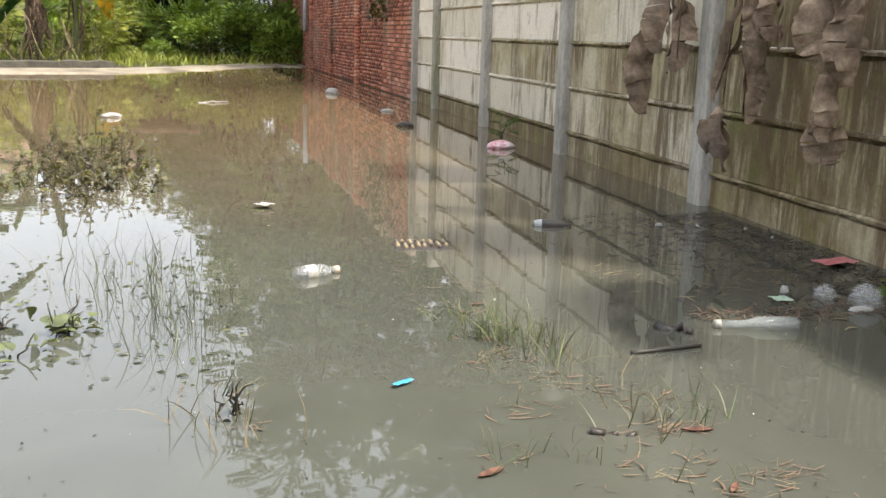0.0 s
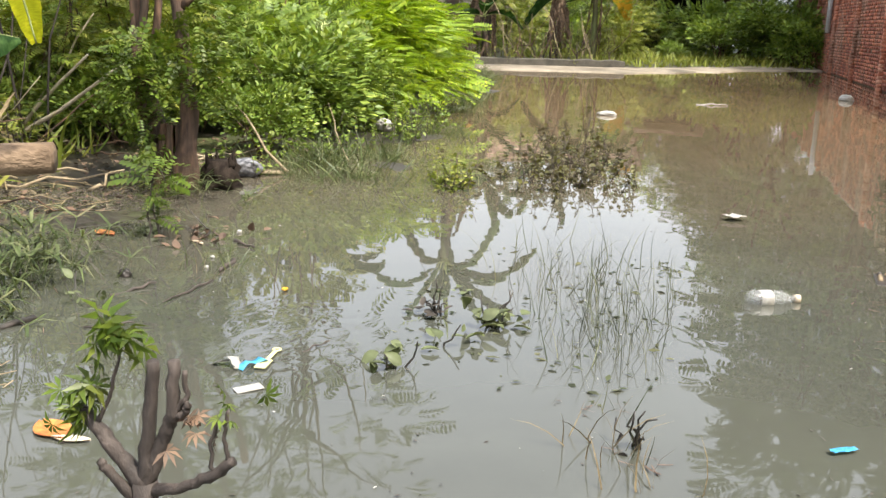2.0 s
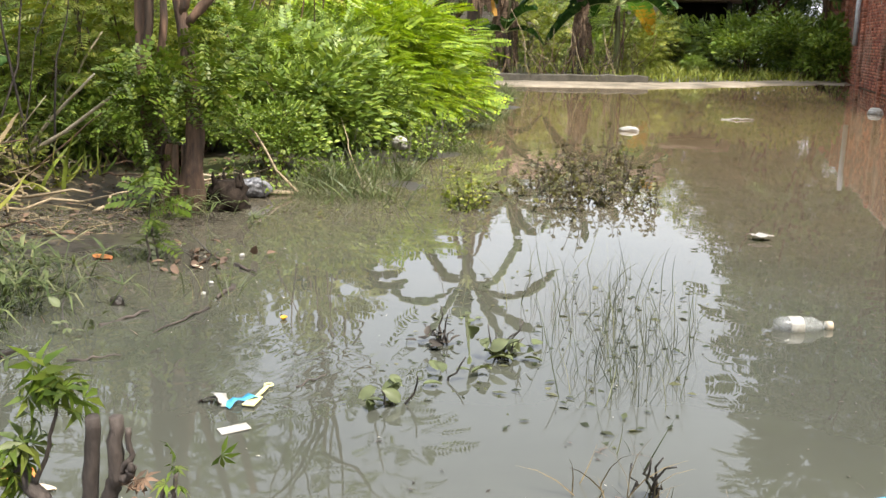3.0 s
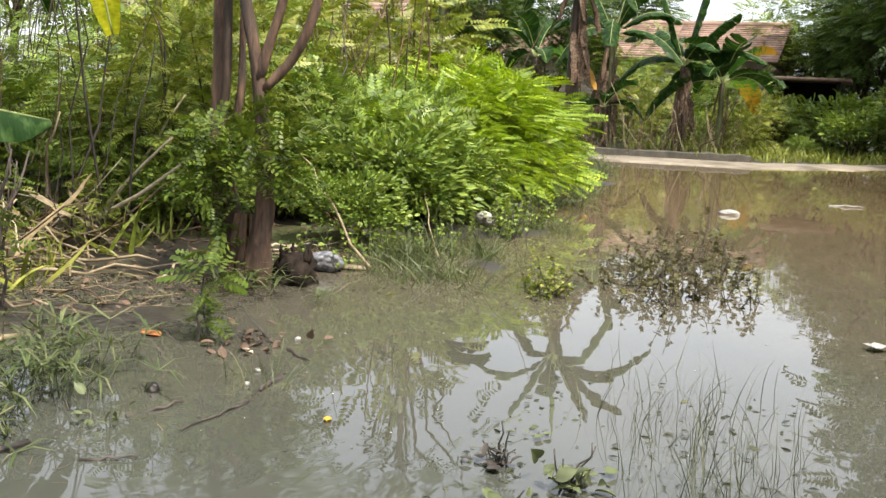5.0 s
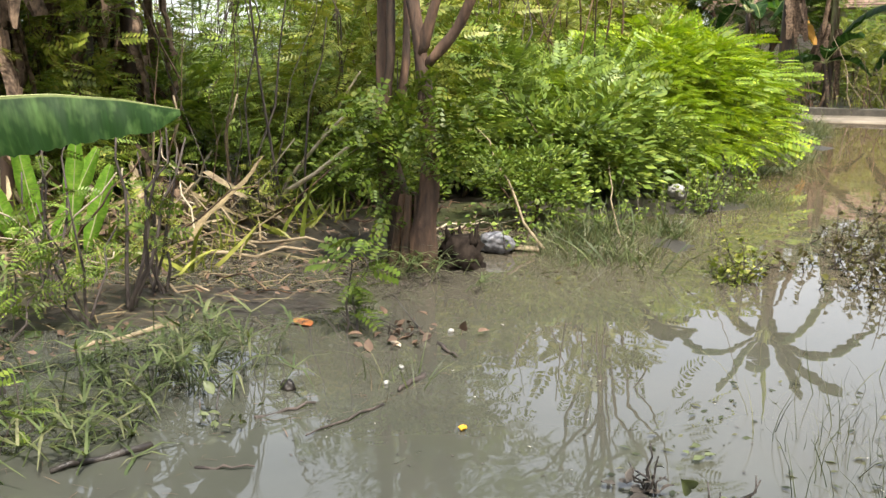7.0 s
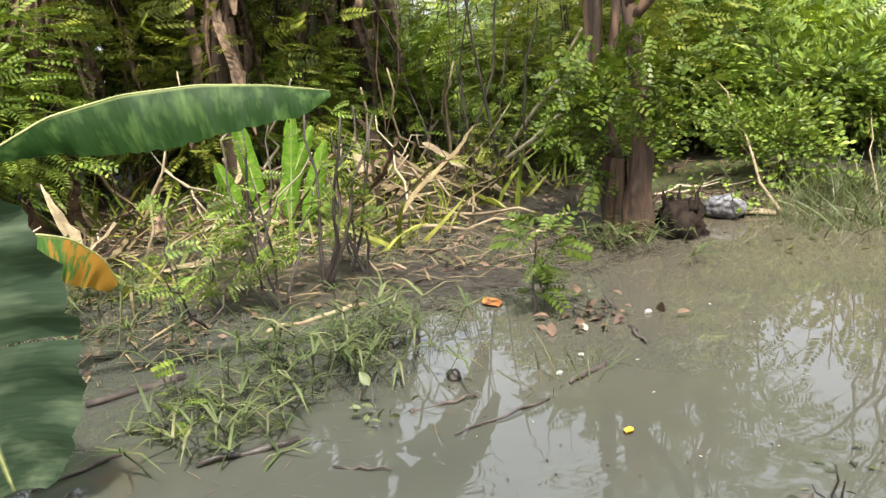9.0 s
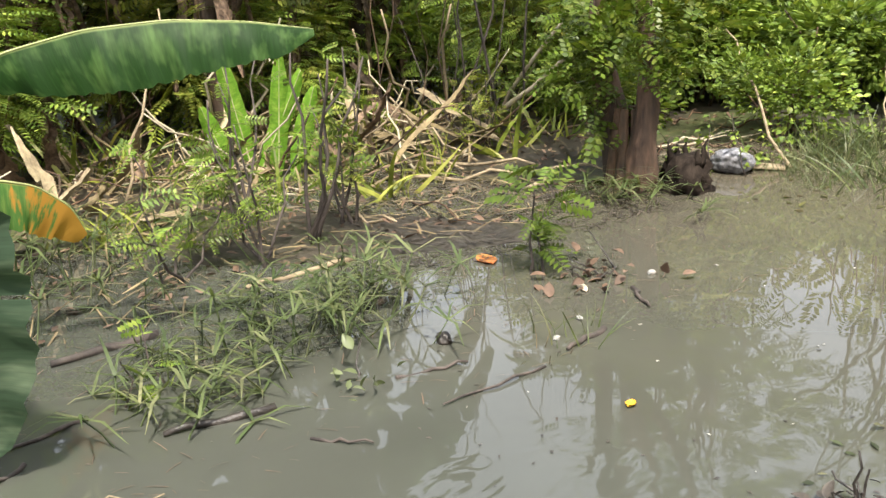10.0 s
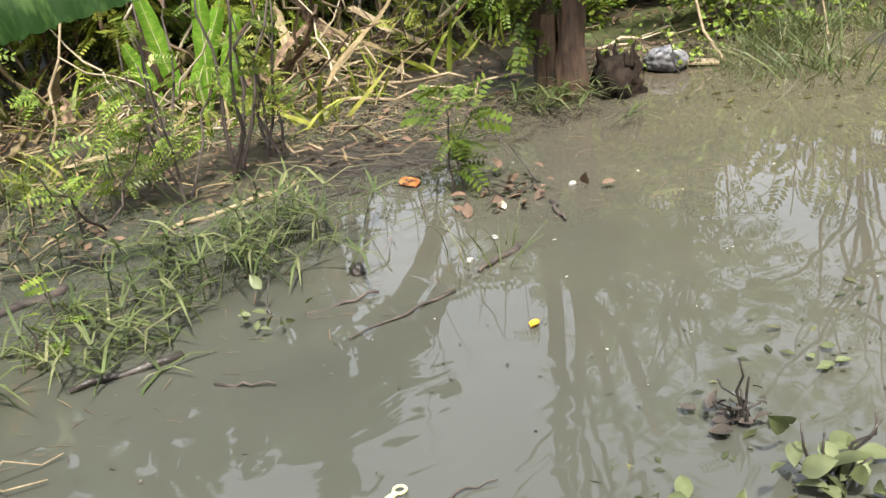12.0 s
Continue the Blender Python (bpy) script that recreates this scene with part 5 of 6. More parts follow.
brick_wall()
MOSSPIPE = rough_stuff("grey_pipe", (0.3, 0.31, 0.32), (0.4, 0.41, 0.42), 6, rough=0.5, fine=40, space=True)
pipe = thing("drain_pipe", "grey plastic drain pipe on a brick wall", "pipe", (1.52, 27.9, 0.95))
V, F = tube([(0, 0, 0), (0, 0.02, 0.8), (0, 0.05, 1.6)], 0.06, 12)
part("pipe", V, F, MOSSPIPE, pipe, smooth=True)
creeper = thing("creeper", "dry creeper hanging down a brick wall", "creeper", (1.84, 17.6, 0))
for i in range(14):
    a = np.array([rng.uniform(-0.04, 0.05), rng.normal(0, 0.45), 2.3])
    b = a + np.array([rng.uniform(-0.15, 0.0), rng.normal(0, 0.3), -rng.uniform(0.5, 1.35)])
    V, F = tube(bend(a, b, 8, 0, 0.05), np.linspace(0.012, 0.004, 8), 5)
    part("runner", V, F, STICK, creeper)
pos = np.stack([rng.uniform(-0.16, 0.0, 260), rng.normal(0, 0.5, 260), rng.uniform(1.15, 2.2, 260)], -1)
way = np.stack([rng.normal(-0.3, 0.3, 260), rng.normal(0, 0.6, 260), rng.normal(-0.5, 0.4, 260)], -1)
V, F = scatter(*T_LEAFW, pos, way, ups(way), rng.uniform(0.05, 0.12, 260))
tagged(part("foliage", V, F, L_WEED, creeper), kind="stuff")

# thicket of thin bare poles in front of the far bananas
for k in range(34):
    x0 = rng.uniform(-7.4, -3.4)
    y0 = np.interp(x0, [-8, -2.9], [22.4, 24.7]) + rng.uniform(0.2, 1.2)
    st = part("dry_stalk", *tube(bend((x0, y0, -0.05), (x0 + rng.normal(0, 0.4), y0 + rng.normal(0, 0.3), rng.uniform(0.4, 1.6)), 5, 0, 0.06), np.linspace(0.016, 0.006, 5), 5), BARK if k % 3 else STICK)
    tagged(st, "thin bare upright dry plant stalk behind a kerb", "stalk", "dry stalks")
for x0, y0 in [(-6.6, 23.6), (-5.4, 24.2), (-4.4, 24.6), (-3.8, 25.0), (-7.4, 23.0)]:
    weed_clump((x0, y0, 0.03), 40, 0.35, 1.0, L_YELLOW, "tall yellow-green weeds behind a kerb")

# ---- sticks and litter on the mud ----
def stick(a, b, r, mat=None, label="dry broken stick lying on the mud", sag=0.0, jitter=0.015, name="stick", taper=0.5, n=7, group="fallen sticks"):
    V, F = tube(bend(a, b, n, sag, jitter), np.linspace(r, r * taper, n), 7, 0.08)
    ob = part(name, V, F, mat or STICK, smooth=True)
    return tagged(ob, label, "stick", group)


stick((-5.04, 7.2, 0.05), (-4.3, 7.1, 0.66), 0.014, PALESTICK, "pale dry branch leaning in the thicket")
stick((-4.95, 7.1, 0.05), (-4.0, 7.0, 0.62), 0.016, PALESTICK, "pale dry branch leaning in the thicket")
stick((-5.2, 7.5, 0.02), (-4.6, 7.6, 0.9), 0.012, PALESTICK, "pale dry branch leaning in the thicket")
stick((-4.35, 6.0, 0.03), (-3.75, 6.72, 0.05), 0.01, STICK, "long dry branch lying on the mud")
stick((-4.6, 6.3, 0.03), (-3.9, 6.5, 0.07), 0.012, STICK)
stick((-3.1, 7.3, 0.02), (-4.2, 8.3, 0.55), 0.008, STICK, "pale dry branch leaning in the thicket")
stick((-2.95, 7.9, 0.02), (-3.6, 9.0, 0.4), 0.005, STICK, "thin pale stick leaning over grass")
for k in range(48):
    x0, y0 = rng.uniform(-5.6, -3.65), rng.uniform(4.9, 8.2)
    a = rng.normal(0.7, 0.7)
    L = rng.uniform(0.12, 0.6)
    z = max(float(land(np.array(x0), np.array(y0))), 0.0) + 0.012
    stick((x0, y0, z), (x0 + L * math.cos(a), y0 + L * math.sin(a), z + abs(rng.normal(0, 0.05))), rng.uniform(0.003, 0.009), PALESTICK if rng.random() < 0.12 else (STICK if rng.random() < 0.4 else BARK))
for k in range(34):
    x0, y0 = rng.uniform(-6.2, -4.6), rng.uniform(3.6, 7.6)
    a = rng.uniform(0, 6.28)
    stick((x0, y0, 0.02), (x0 + 0.35 * math.cos(a), y0 + 0.35 * math.sin(a), rng.uniform(0.3, 0.9)), rng.uniform(0.006, 0.012), PALESTICK if rng.random() < 0.5 else STICK, "dry stalk leaning among dead banana leaves", jitter=0.03)


PALEDRY = rough_stuff("pale_dry_leaf", (0.2, 0.15, 0.09), (0.42, 0.34, 0.2), 16, rough=0.8, bumps=0.6, space=True)
for k in range(46):
    x0, y0 = rng.uniform(-5.6, -4.35), rng.uniform(4.2, 7.2)
    a, L, h = rng.uniform(0, 6.28), rng.uniform(0.2, 0.6), rng.uniform(0.02, 0.45)
    V, F = dead_sheet((x0, y0, 0.04), (x0 + L * math.cos(a), y0 + L * math.sin(a), 0.04 + h), rng.uniform(0.015, 0.05), 0.5, 12, 5, facing=a + 1.57)
    ob = part("fallen_dry_leaf", V, F, (DEADLEAF, PALEDRY, STRAW)[k % 3])
    tagged(ob, "brown fallen banana leaf crumpled on the mud", "dry leaf", "fallen banana leaves")
for k in range(40):
    x0, y0 = rng.uniform(-5.7, -4.2), rng.uniform(4.0, 7.0)
    a, L = rng.uniform(0, 6.28), rng.uniform(0.3, 0.7)
    stick((x0, y0, 0.03), (x0 + L * math.cos(a), y0 + L * math.sin(a), rng.uniform(0.1, 0.55)), rng.uniform(0.004, 0.008), (PALESTICK, BARK, STICK)[k % 3], "dry stalk lying among fallen banana leaves", jitter=0.02)


def litter(name, label, n, xs, ys, size, mat, z=0.006, flat=0.12, shape=None, keep=None):
    """Loose flat bits strewn over an area."""
    x, y = rng.uniform(*xs, n), rng.uniform(*ys, n)
    if keep is not None:
        ok = keep(x, y)
        x, y = x[ok], y[ok]
    n = len(x)
    zz = np.maximum(land(x, y), 0) + z
    a = rng.uniform(0, 6.28, n)
    way = np.stack([np.cos(a), np.sin(a), rng.normal(0, flat, n)], -1)
    V, F = scatter(*(shape or T_LEAF), np.stack([x, y, zz], -1), way, ups(way, flat), size * rng.uniform(0.4, 1.3, n))
    return tagged(part(name, V, F, mat), label, "litter", kind="stuff")


T_SCRAP = (np.array([(-0.03, 0, 0), (0.05, 0.05, 0), (0.12, 0.5, 0.03), (0.03, 0.6, 0.03), (-0.02, 1, 0), (-0.07, 0.95, 0)]), np.array([(0, 1, 2, 3), (3, 2, 4, 5)]))
T_STRAW = (np.array([(-0.02, 0, 0), (0.02, 0, 0), (0.03, 0.5, 0.03), (-0.01, 0.5, 0.03), (0.012, 1, 0), (-0.012, 1, 0)]), np.array([(0, 1, 2, 3), (3, 2, 4, 5)]))
BROWNLEAF = rough_stuff("brown_leaf_litter", (0.09, 0.055, 0.035), (0.16, 0.1, 0.062), 8, rough=0.7, by_island=0.8, space=True)
REDLEAF = rough_stuff("red_brown_leaf", (0.05, 0.02, 0.013), (0.12, 0.05, 0.028), 30, rough=0.55, by_island=0.3)
SPECK = rough_stuff("dark_speck", (0.03, 0.025, 0.02), (0.08, 0.065, 0.05), 20, rough=0.6, by_island=0.8, space=True)
PALEBIT = rough_stuff("pale_speck", (0.32, 0.3, 0.25), (0.46, 0.44, 0.37), 20, rough=0.6, by_island=0.4, space=True)
litter("leaf_litter", "brown rotting leaves on the mud", 2400, (-6.5, -3.4), (3.6, 8.4), 0.048, BROWNLEAF, 0.01, 0.35)
litter("straw_litter", "pale straw and stalk scraps on the mud", 1700, (-6.0, -3.35), (4.0, 8.2), 0.13, STRAW, 0.014, 0.15, T_STRAW)
litter("debris_mat", "dark floating mat of plant scraps by the bank", 1500, (-4.2, -3.1), (5.3, 6.5), 0.06, SPECK, 0.004, 0.08, T_SCRAP)
litter("straw_litter", "yellow fallen banana stalk scraps", 600, (-5.8, -4.2), (4.6, 7.0), 0.22, STRAW, 0.05, 0.35, T_STRAW)
litter("floating_specks", "tiny dark scraps floating on the flood", 1300, (-3.0, 1.9), (3.0, 11.0), 0.014, SPECK, 0.003, 0.1)
litter("floating_specks", "tiny pale scraps floating on the flood", 260, (-3.0, 1.9), (3.0, 11.0), 0.012, PALEBIT, 0.003, 0.1)
litter("floating_specks", "small scraps floating far along the lane", 220, (-3.2, 1.9), (9.0, 20.0), 0.05, SPECK, 0.003, 0.1, T_SCRAP)
lane_patch = lambda x, y: rng.random(len(x)) < np.exp(-((x - 0.12 - (4.6 - y) * 0.12) / 0.3) ** 2)
litter("drowned_grass", "brown drowned grass scraps in the lane", 420, (-0.7, 0.9), (3.4, 6.2), 0.026, BROWNLEAF, 0.003, 0.12, T_SCRAP, lane_patch)
litter("drowned_grass", "dark drowned grass scraps in the lane", 1100, (-0.7, 0.9), (3.4, 6.2), 0.026, SPECK, 0.003, 0.1, T_SCRAP, lane_patch)
litter("debris_mat", "dark floating mat of twigs along the fence", 4600, (0.85, 1.98), (4.7, 6.7), 0.075, SPECK, 0.002, 0.06, T_SCRAP, lambda x, y: rng.random(len(x)) < np.clip((x - 0.9) / 1.1, 0, 1) ** 1.5)
litter("floating_specks", "dark scraps scattered over the near lane", 160, (-0.1, 1.4), (3.1, 4.7), 0.016, SPECK, 0.003, 0.12, T_SCRAP)
litter("straw_litter", "straw scraps floating along the fence", 160, (0.7, 1.98), (4.5, 6.7), 0.06, STRAW, 0.003, 0.1, T_SCRAP)
litter("debris_mat", "line of floating brown scraps beside a bottle", 420, (0.85, 1.9), (4.66, 4.82), 0.05, BROWNLEAF, 0.004, 0.15, T_SCRAP)
litter("floating_weed", "green scraps floating at the bank", 500, (-3.3, -1.4), (6.6, 9.8), 0.05, L_WEED, 0.004, 0.2, None, lambda x, y: rng.random(len(x)) < np.exp(-((x + 2.5) / 0.5) ** 2))
litter("floating_weed", "green scraps floating among reeds", 220, (-1.6, -0.7), (4.3, 6.0), 0.035, L_REED, 0.003, 0.2)
litter("straw_litter", "floating scraps near the sedge", 260, (-3.4, -2.3), (3.9, 6.2), 0.045, BROWNLEAF, 0.003, 0.1, T_STRAW)

def debris_cluster(x, y, reach, bits, stalks, height):
    """Straw and leaf bits caught round a few drowned grass stalks."""
    t = thing("grass_debris", "floating straw and leaf bits caught on drowned grass", "debris", (x, y, 0), group="lane debris")
    a, r = rng.uniform(0, 6.28, bits), reach * np.sqrt(rng.random(bits))
    pos = np.stack([r * np.cos(a) * 1.5, r * np.sin(a), np.full(bits, 0.004)], -1)
    w = rng.normal(0.0, 0.6, bits)
    way = np.stack([np.cos(w), np.sin(w), rng.normal(0, 0.1, bits)], -1)
    k = bits // 2
    V, F = scatter(*T_STRAW, pos[:k], way[:k], ups(way[:k], 0.1), rng.uniform(0.02, 0.055, k))
    tagged(part("straw", V, F, STRAW if bits > 28 else BROWNLEAF, t), kind="stuff")
    V, F = scatter(*T_SCRAP, pos[k:], way[k:], ups(way[k:], 0.1), rng.uniform(0.02, 0.06, bits - k))
    tagged(part("scrap", V, F, BROWNLEAF, t), kind="stuff")
    foot = np.stack([rng.normal(0, reach * 0.6, stalks), rng.normal(0, reach * 0.5, stalks), np.full(stalks, -0.03)], -1)
    V, F = stand(*blade(0.011, 0.3, 4), foot, height * rng.uniform(0.4, 1.1, stalks), 0.3)
    tagged(part("stalk", V, F, L_REED, t), kind="stuff")
    return t


for x0, y0, rr, nb, ns, hh in [(0.08, 4.66, 0.1, 26, 16, 0.2), (0.17, 4.53, 0.09, 22, 14, 0.19), (0.02, 4.95, 0.1, 30, 8, 0.15), (0.12, 5.25, 0.1, 30, 6, 0.13), (-0.05, 5.6, 0.09, 22, 6, 0.13), (0.02, 4.4, 0.09, 30, 6, 0.1), (0.12, 4.2, 0.1, 34, 8, 0.12), (-0.03, 4.02, 0.08, 24, 7, 0.1), (0.25, 3.82, 0.07, 24, 9, 0.17), (0.34, 3.84, 0.06, 20, 3, 0.08), (-0.15, 3.74, 0.05, 10, 8, 0.1), (0.2, 3.62, 0.08, 30, 7, 0.12), (0.34, 3.5, 0.07, 34, 5, 0.1), (0.46, 3.56, 0.06, 24, 2, 0.07), (0.28, 4.05, 0.08, 22, 5, 0.1), (0.14, 6.05, 0.12, 24, 4, 0.1), (0.3, 6.5, 0.1, 16, 3, 0.1), (0.85, 5.35, 0.12, 28, 0, 0.1), (1.2, 5.6, 0.15, 40, 0, 0.1), (1.45, 5.25, 0.15, 50, 3, 0.15), (1.1, 5.05, 0.12, 26, 0, 0.1), (1.6, 5.75, 0.15, 44, 0, 0.1), (0.75, 6.7, 0.12, 16, 0, 0.1), (-0.75, 4.05, 0.05, 8, 7, 0.14), (-0.85, 4.3, 0.05, 6, 6, 0.16)]:
    debris_cluster(x0, y0, rr, nb, max(ns, 2), hh)
for x0, y0, n, sz in [(-1.48, 4.89, 10, 0.035), (-1.25, 4.96, 5, 0.06), (-1.43, 5.21, 5, 0.03)]:
    t = thing("floating_sprig", "pale green leaves lying flat on the flood", "plant", (x0, y0, 0.004), group="drowned plants")
    aa = rng.uniform(0, 6.28, n)
    way = np.stack([np.cos(aa), np.sin(aa), 0 * aa], -1)
    V, F = scatter(*ovate_leaf(0.4, 0.08, 5), rng.normal(0, 0.025, (n, 3)) * (1, 1, 0.1) + (0, 0, 0.008), way, ups(way, 0.15), sz * rng.uniform(0.7, 1.2, n))
    part("foliage", V, F, L_DROWN if n < 8 else SPECK, t)["kind"] = "stuff"

# ---- single floating things ----
GRIME = rough_stuff("grimy_film", (0.06, 0.06, 0.065), (0.3, 0.3, 0.32), 30, rough=0.7, fine=60, c3=(0.07, 0.065, 0.06))
WHITE = rough_stuff("dirty_white_plastic", (0.3, 0.29, 0.26), (0.42, 0.41, 0.385), 14, rough=0.45, fine=80, c3=(0.28, 0.25, 0.19))
BLUE = rough_stuff("blue_plastic", (0.03, 0.22, 0.42), (0.06, 0.34, 0.55), 18, rough=0.4, fine=80)
PINK = rough_stuff("pink_plastic", (0.62, 0.2, 0.24), (0.8, 0.66, 0.66), 16, rough=0.45, fine=60, c3=(0.75, 0.68, 0.66))
REDC = rough_stuff("faded_red_cloth", (0.36, 0.1, 0.1), (0.46, 0.18, 0.17), 12, rough=0.85, fine=80)
YPLASTIC = rough_stuff("pale_yellow_plastic", (0.56, 0.52, 0.24), (0.66, 0.62, 0.34), 14, rough=0.45, fine=80)
GREENP = rough_stuff("green_plastic_film", (0.3, 0.42, 0.3), (0.42, 0.52, 0.4), 14, rough=0.4, fine=80)
ORANGE = rough_stuff("orange_dead_leaf", (0.34, 0.09, 0.025), (0.5, 0.24, 0.06), 20, rough=0.6, fine=70, c3=(0.36, 0.1, 0.03))
YELLOW = rough_stuff("yellow_leaf", (0.6, 0.32, 0.02), (0.7, 0.42, 0.04), 20, rough=0.5, fine=70)
PALELEAF = rough_stuff("pale_dead_leaf", (0.5, 0.4, 0.28), (0.6, 0.5, 0.37), 20, rough=0.6, fine=70)


def glassy(name, tint, rough=0.05, alpha=0.35):
    m, nt, p = material(name)
    p.inputs["Base Color"].default_value = (*tint, 1)
    p.inputs["Roughness"].default_value = rough
    p.inputs["Alpha"].default_value = alpha
    p.inputs["IOR"].default_value = 1.5
    return m


GLASS, FILM = glassy("bottle_glass", (0.42, 0.45, 0.44), 0.04, 0.3), glassy("clear_plastic_film", (0.5, 0.51, 0.5), 0.15, 0.28)


def lathe(profile, n=20):
    """A turned solid along x from (x, radius) pairs."""
    P = np.array([(x, 0, 0) for x, r in profile], float)
    R = np.array([max(r, 0.0004) for x, r in profile])
    a = np.linspace(0, 2 * np.pi, n, endpoint=False)
    V = P[:, None] + R[:, None, None] * np.stack([0 * a, np.cos(a), np.sin(a)], -1)[None]
    F = [(i * n + j, i * n + (j + 1) % n, (i + 1) * n + (j + 1) % n, (i + 1) * n + j) for i in range(len(P) - 1) for j in range(n)]
    return V.reshape(-1, 3), np.array(F)


g = thing("glass_bottle", "empty clear glass bottle floating beside twigs", "bottle", (1.0, 4.6, 0.012), -9)
part("body", *lathe([(-0.135, 0), (-0.135, 0.013), (-0.05, 0.014), (-0.03, 0.018), (-0.005, 0.026), (0.01, 0.028), (0.13, 0.028), (0.137, 0.023), (0.137, 0.0)]), GLASS, g, smooth=True)
part("cap", *lathe([(-0.152, 0), (-0.152, 0.015), (-0.13, 0.0155), (-0.13, 0.0)]), PALEBIT, g, "pale screw cap", smooth=True)
w = thing("plastic_bottle", "crushed clear bottle with a white label", "bottle", (-0.405, 5.5, 0.012), 25)
part("body", *lathe([(-0.09, 0), (-0.088, 0.026), (-0.07, 0.032), (0.035, 0.031), (0.06, 0.018), (0.075, 0.012), (0.092, 0.012), (0.092, 0)]), FILM, w, smooth=True)
part("label", *lathe([(-0.05, 0.0325), (-0.048, 0.0335), (-0.005, 0.0335), (-0.003, 0.0325)]), WHITE, w, "dirty white label", smooth=True)
part("cap", *lathe([(0.085, 0), (0.085, 0.015), (0.105, 0.015), (0.105, 0)]), PALELEAF, w, smooth=True)
k = thing("dark_bottle", "black flattened plastic bottle floating half sunk", "bottle", (0.89, 6.41, 0.004), -14)
part("body", *lathe([(-0.095, 0), (-0.09, 0.02), (-0.05, 0.028), (0.04, 0.027), (0.07, 0.014), (0.1, 0.012), (0.1, 0)]), WETWOOD, k, smooth=True)
part("label", *lathe([(-0.09, 0.021), (-0.07, 0.0265), (-0.055, 0.0285), (-0.05, 0.027)]), MOSSPIPE, k, smooth=True)
tray = thing("egg_tray", "black plastic tray with pale knobs, half sunk", "tray", (0.125, 6.0, -0.004), -3)
part("base", *bevel_box(-0.13, -0.085, -0.02, 0.13, 0.085, 0.008, 0.006), WETWOOD, tray)
for i in range(8):
    for j in range(4):
        if rng.random() < 0.85:
            x0, y0 = -0.11 + i * 0.031 + rng.normal(0, 0.002), -0.062 + j * 0.042
            V, F = tube([(x0, y0, 0.004), (x0, y0, 0.014), (x0, y0, 0.022)], [0.012, 0.01, 0.004], 7)
            part("knob", V, F, STICK if (i + j) % 3 else WETWOOD, tray)


def crumpled(name, label, category, at, size, mat, turn=0.0, height=0.5, seed=1, wrinkle=0.25, sheet=False):
    """A crumpled bag or scrap: a puffy, creased closed skin, or a thin creased sheet with some thickness."""
    bm = bmesh.new()
    if sheet:
        bmesh.ops.create_grid(bm, x_segments=14, y_segments=10, size=0.5)
    else:
        bmesh.ops.create_icosphere(bm, subdivisions=4, radius=0.5)
    off = Vector((seed * 3.7, seed * 1.3, seed * 2.1))
    for v in bm.verts:
        q = noise.noise(v.co * 3.2 + off) * 0.6 + noise.noise(v.co * 8 + off) * 0.35
        c = abs(noise.noise(v.co * 5 + off * 2))
        if sheet:
            v.co.z += q * wrinkle
            v.co.x += noise.noise(v.co * 4 - off) * 0.08
            v.co.y += noise.noise(v.co * 4 + off * 3) * 0.1
        else:
            v.co *= 1 + wrinkle * (q - c)
    if sheet:
        ext = bmesh.ops.extrude_face_region(bm, geom=bm.faces[:])
        for v in [e for e in ext["geom"] if isinstance(e, bmesh.types.BMVert)]:
            v.co.z += 0.02
    for v in bm.verts:
        v.co = Vector((v.co.x * size[0], v.co.y * size[1], v.co.z * size[2] + size[2] * (0.15 if not sheet else 0.3)))
    V = [tuple(v.co) for v in bm.verts]
    F = [tuple(v.index for v in f.verts) for f in bm.faces]
    bm.free()
    ob = part(name, V, F, mat, smooth=not sheet)
    ob.matrix_basis = pose(*at, 0, 0, turn)
    return tagged(ob, label, category)


crumpled("plastic_bag", "crumpled pink and white plastic bag floating", "plastic bag", (1.62, 9.86, 0), (0.26, 0.2, 0.1), PINK, 10, seed=2)
crumpled("plastic_bag", "puffed clear plastic bag floating by the fence", "plastic bag", (1.56, 4.8, 0), (0.13, 0.12, 0.13), FILM, 30, seed=3)
crumpled("plastic_bag", "small puffed clear plastic bag floating", "plastic bag", (1.47, 4.92, 0), (0.09, 0.08, 0.09), FILM, 0, seed=4)
crumpled("plastic_scrap", "pale green plastic scrap floating", "plastic scrap", (1.27, 4.9, 0.004), (0.07, 0.07, 0.03), GREENP, 0, seed=5, sheet=True)
crumpled("foam_lump", "small white foam lump floating", "foam lump", (1.36, 5.02, 0.0), (0.035, 0.035, 0.045), WHITE, 0, seed=6)
crumpled("foam_lump", "white foam scraps on floating twigs", "foam lump", (1.5, 4.74, 0.0), (0.1, 0.04, 0.03), WHITE, 0, seed=26)
crumpled("cloth_scrap", "faded red cloth scrap beside the fence", "cloth", (1.86, 5.42, 0.006), (0.2, 0.1, 0.05), REDC, 15, seed=7, sheet=True)
for x0, y0, s, sd in [(1.46, 6.36, 0.08, 8), (1.66, 6.32, 0.05, 9), (1.88, 6.22, 0.06, 10), (1.9, 6.0, 0.05, 11), (1.4, 9.1, 0.1, 12), (0.2, 5.05, 0.03, 13), (-2.48, 5.3, 0.05, 14), (-2.42, 5.15, 0.05, 15), (-2.6, 5.75, 0.06, 16)]:
    crumpled("foam_lump", "small dirty white foam scrap floating", "foam lump", (x0, y0, 0.002), (s * 0.5, s * 0.35, s * 0.3), WHITE, rng.uniform(0, 180), seed=sd)
crumpled("foam_cup", "white foam cup floating far along the lane", "cup", (1.0, 17.2, 0), (0.22, 0.18, 0.14), WHITE, 0, seed=17)
crumpled("foam_ring", "white plastic lid floating", "lid", (1.28, 13.75, 0), (0.17, 0.14, 0.05), WHITE, 0, seed=18)
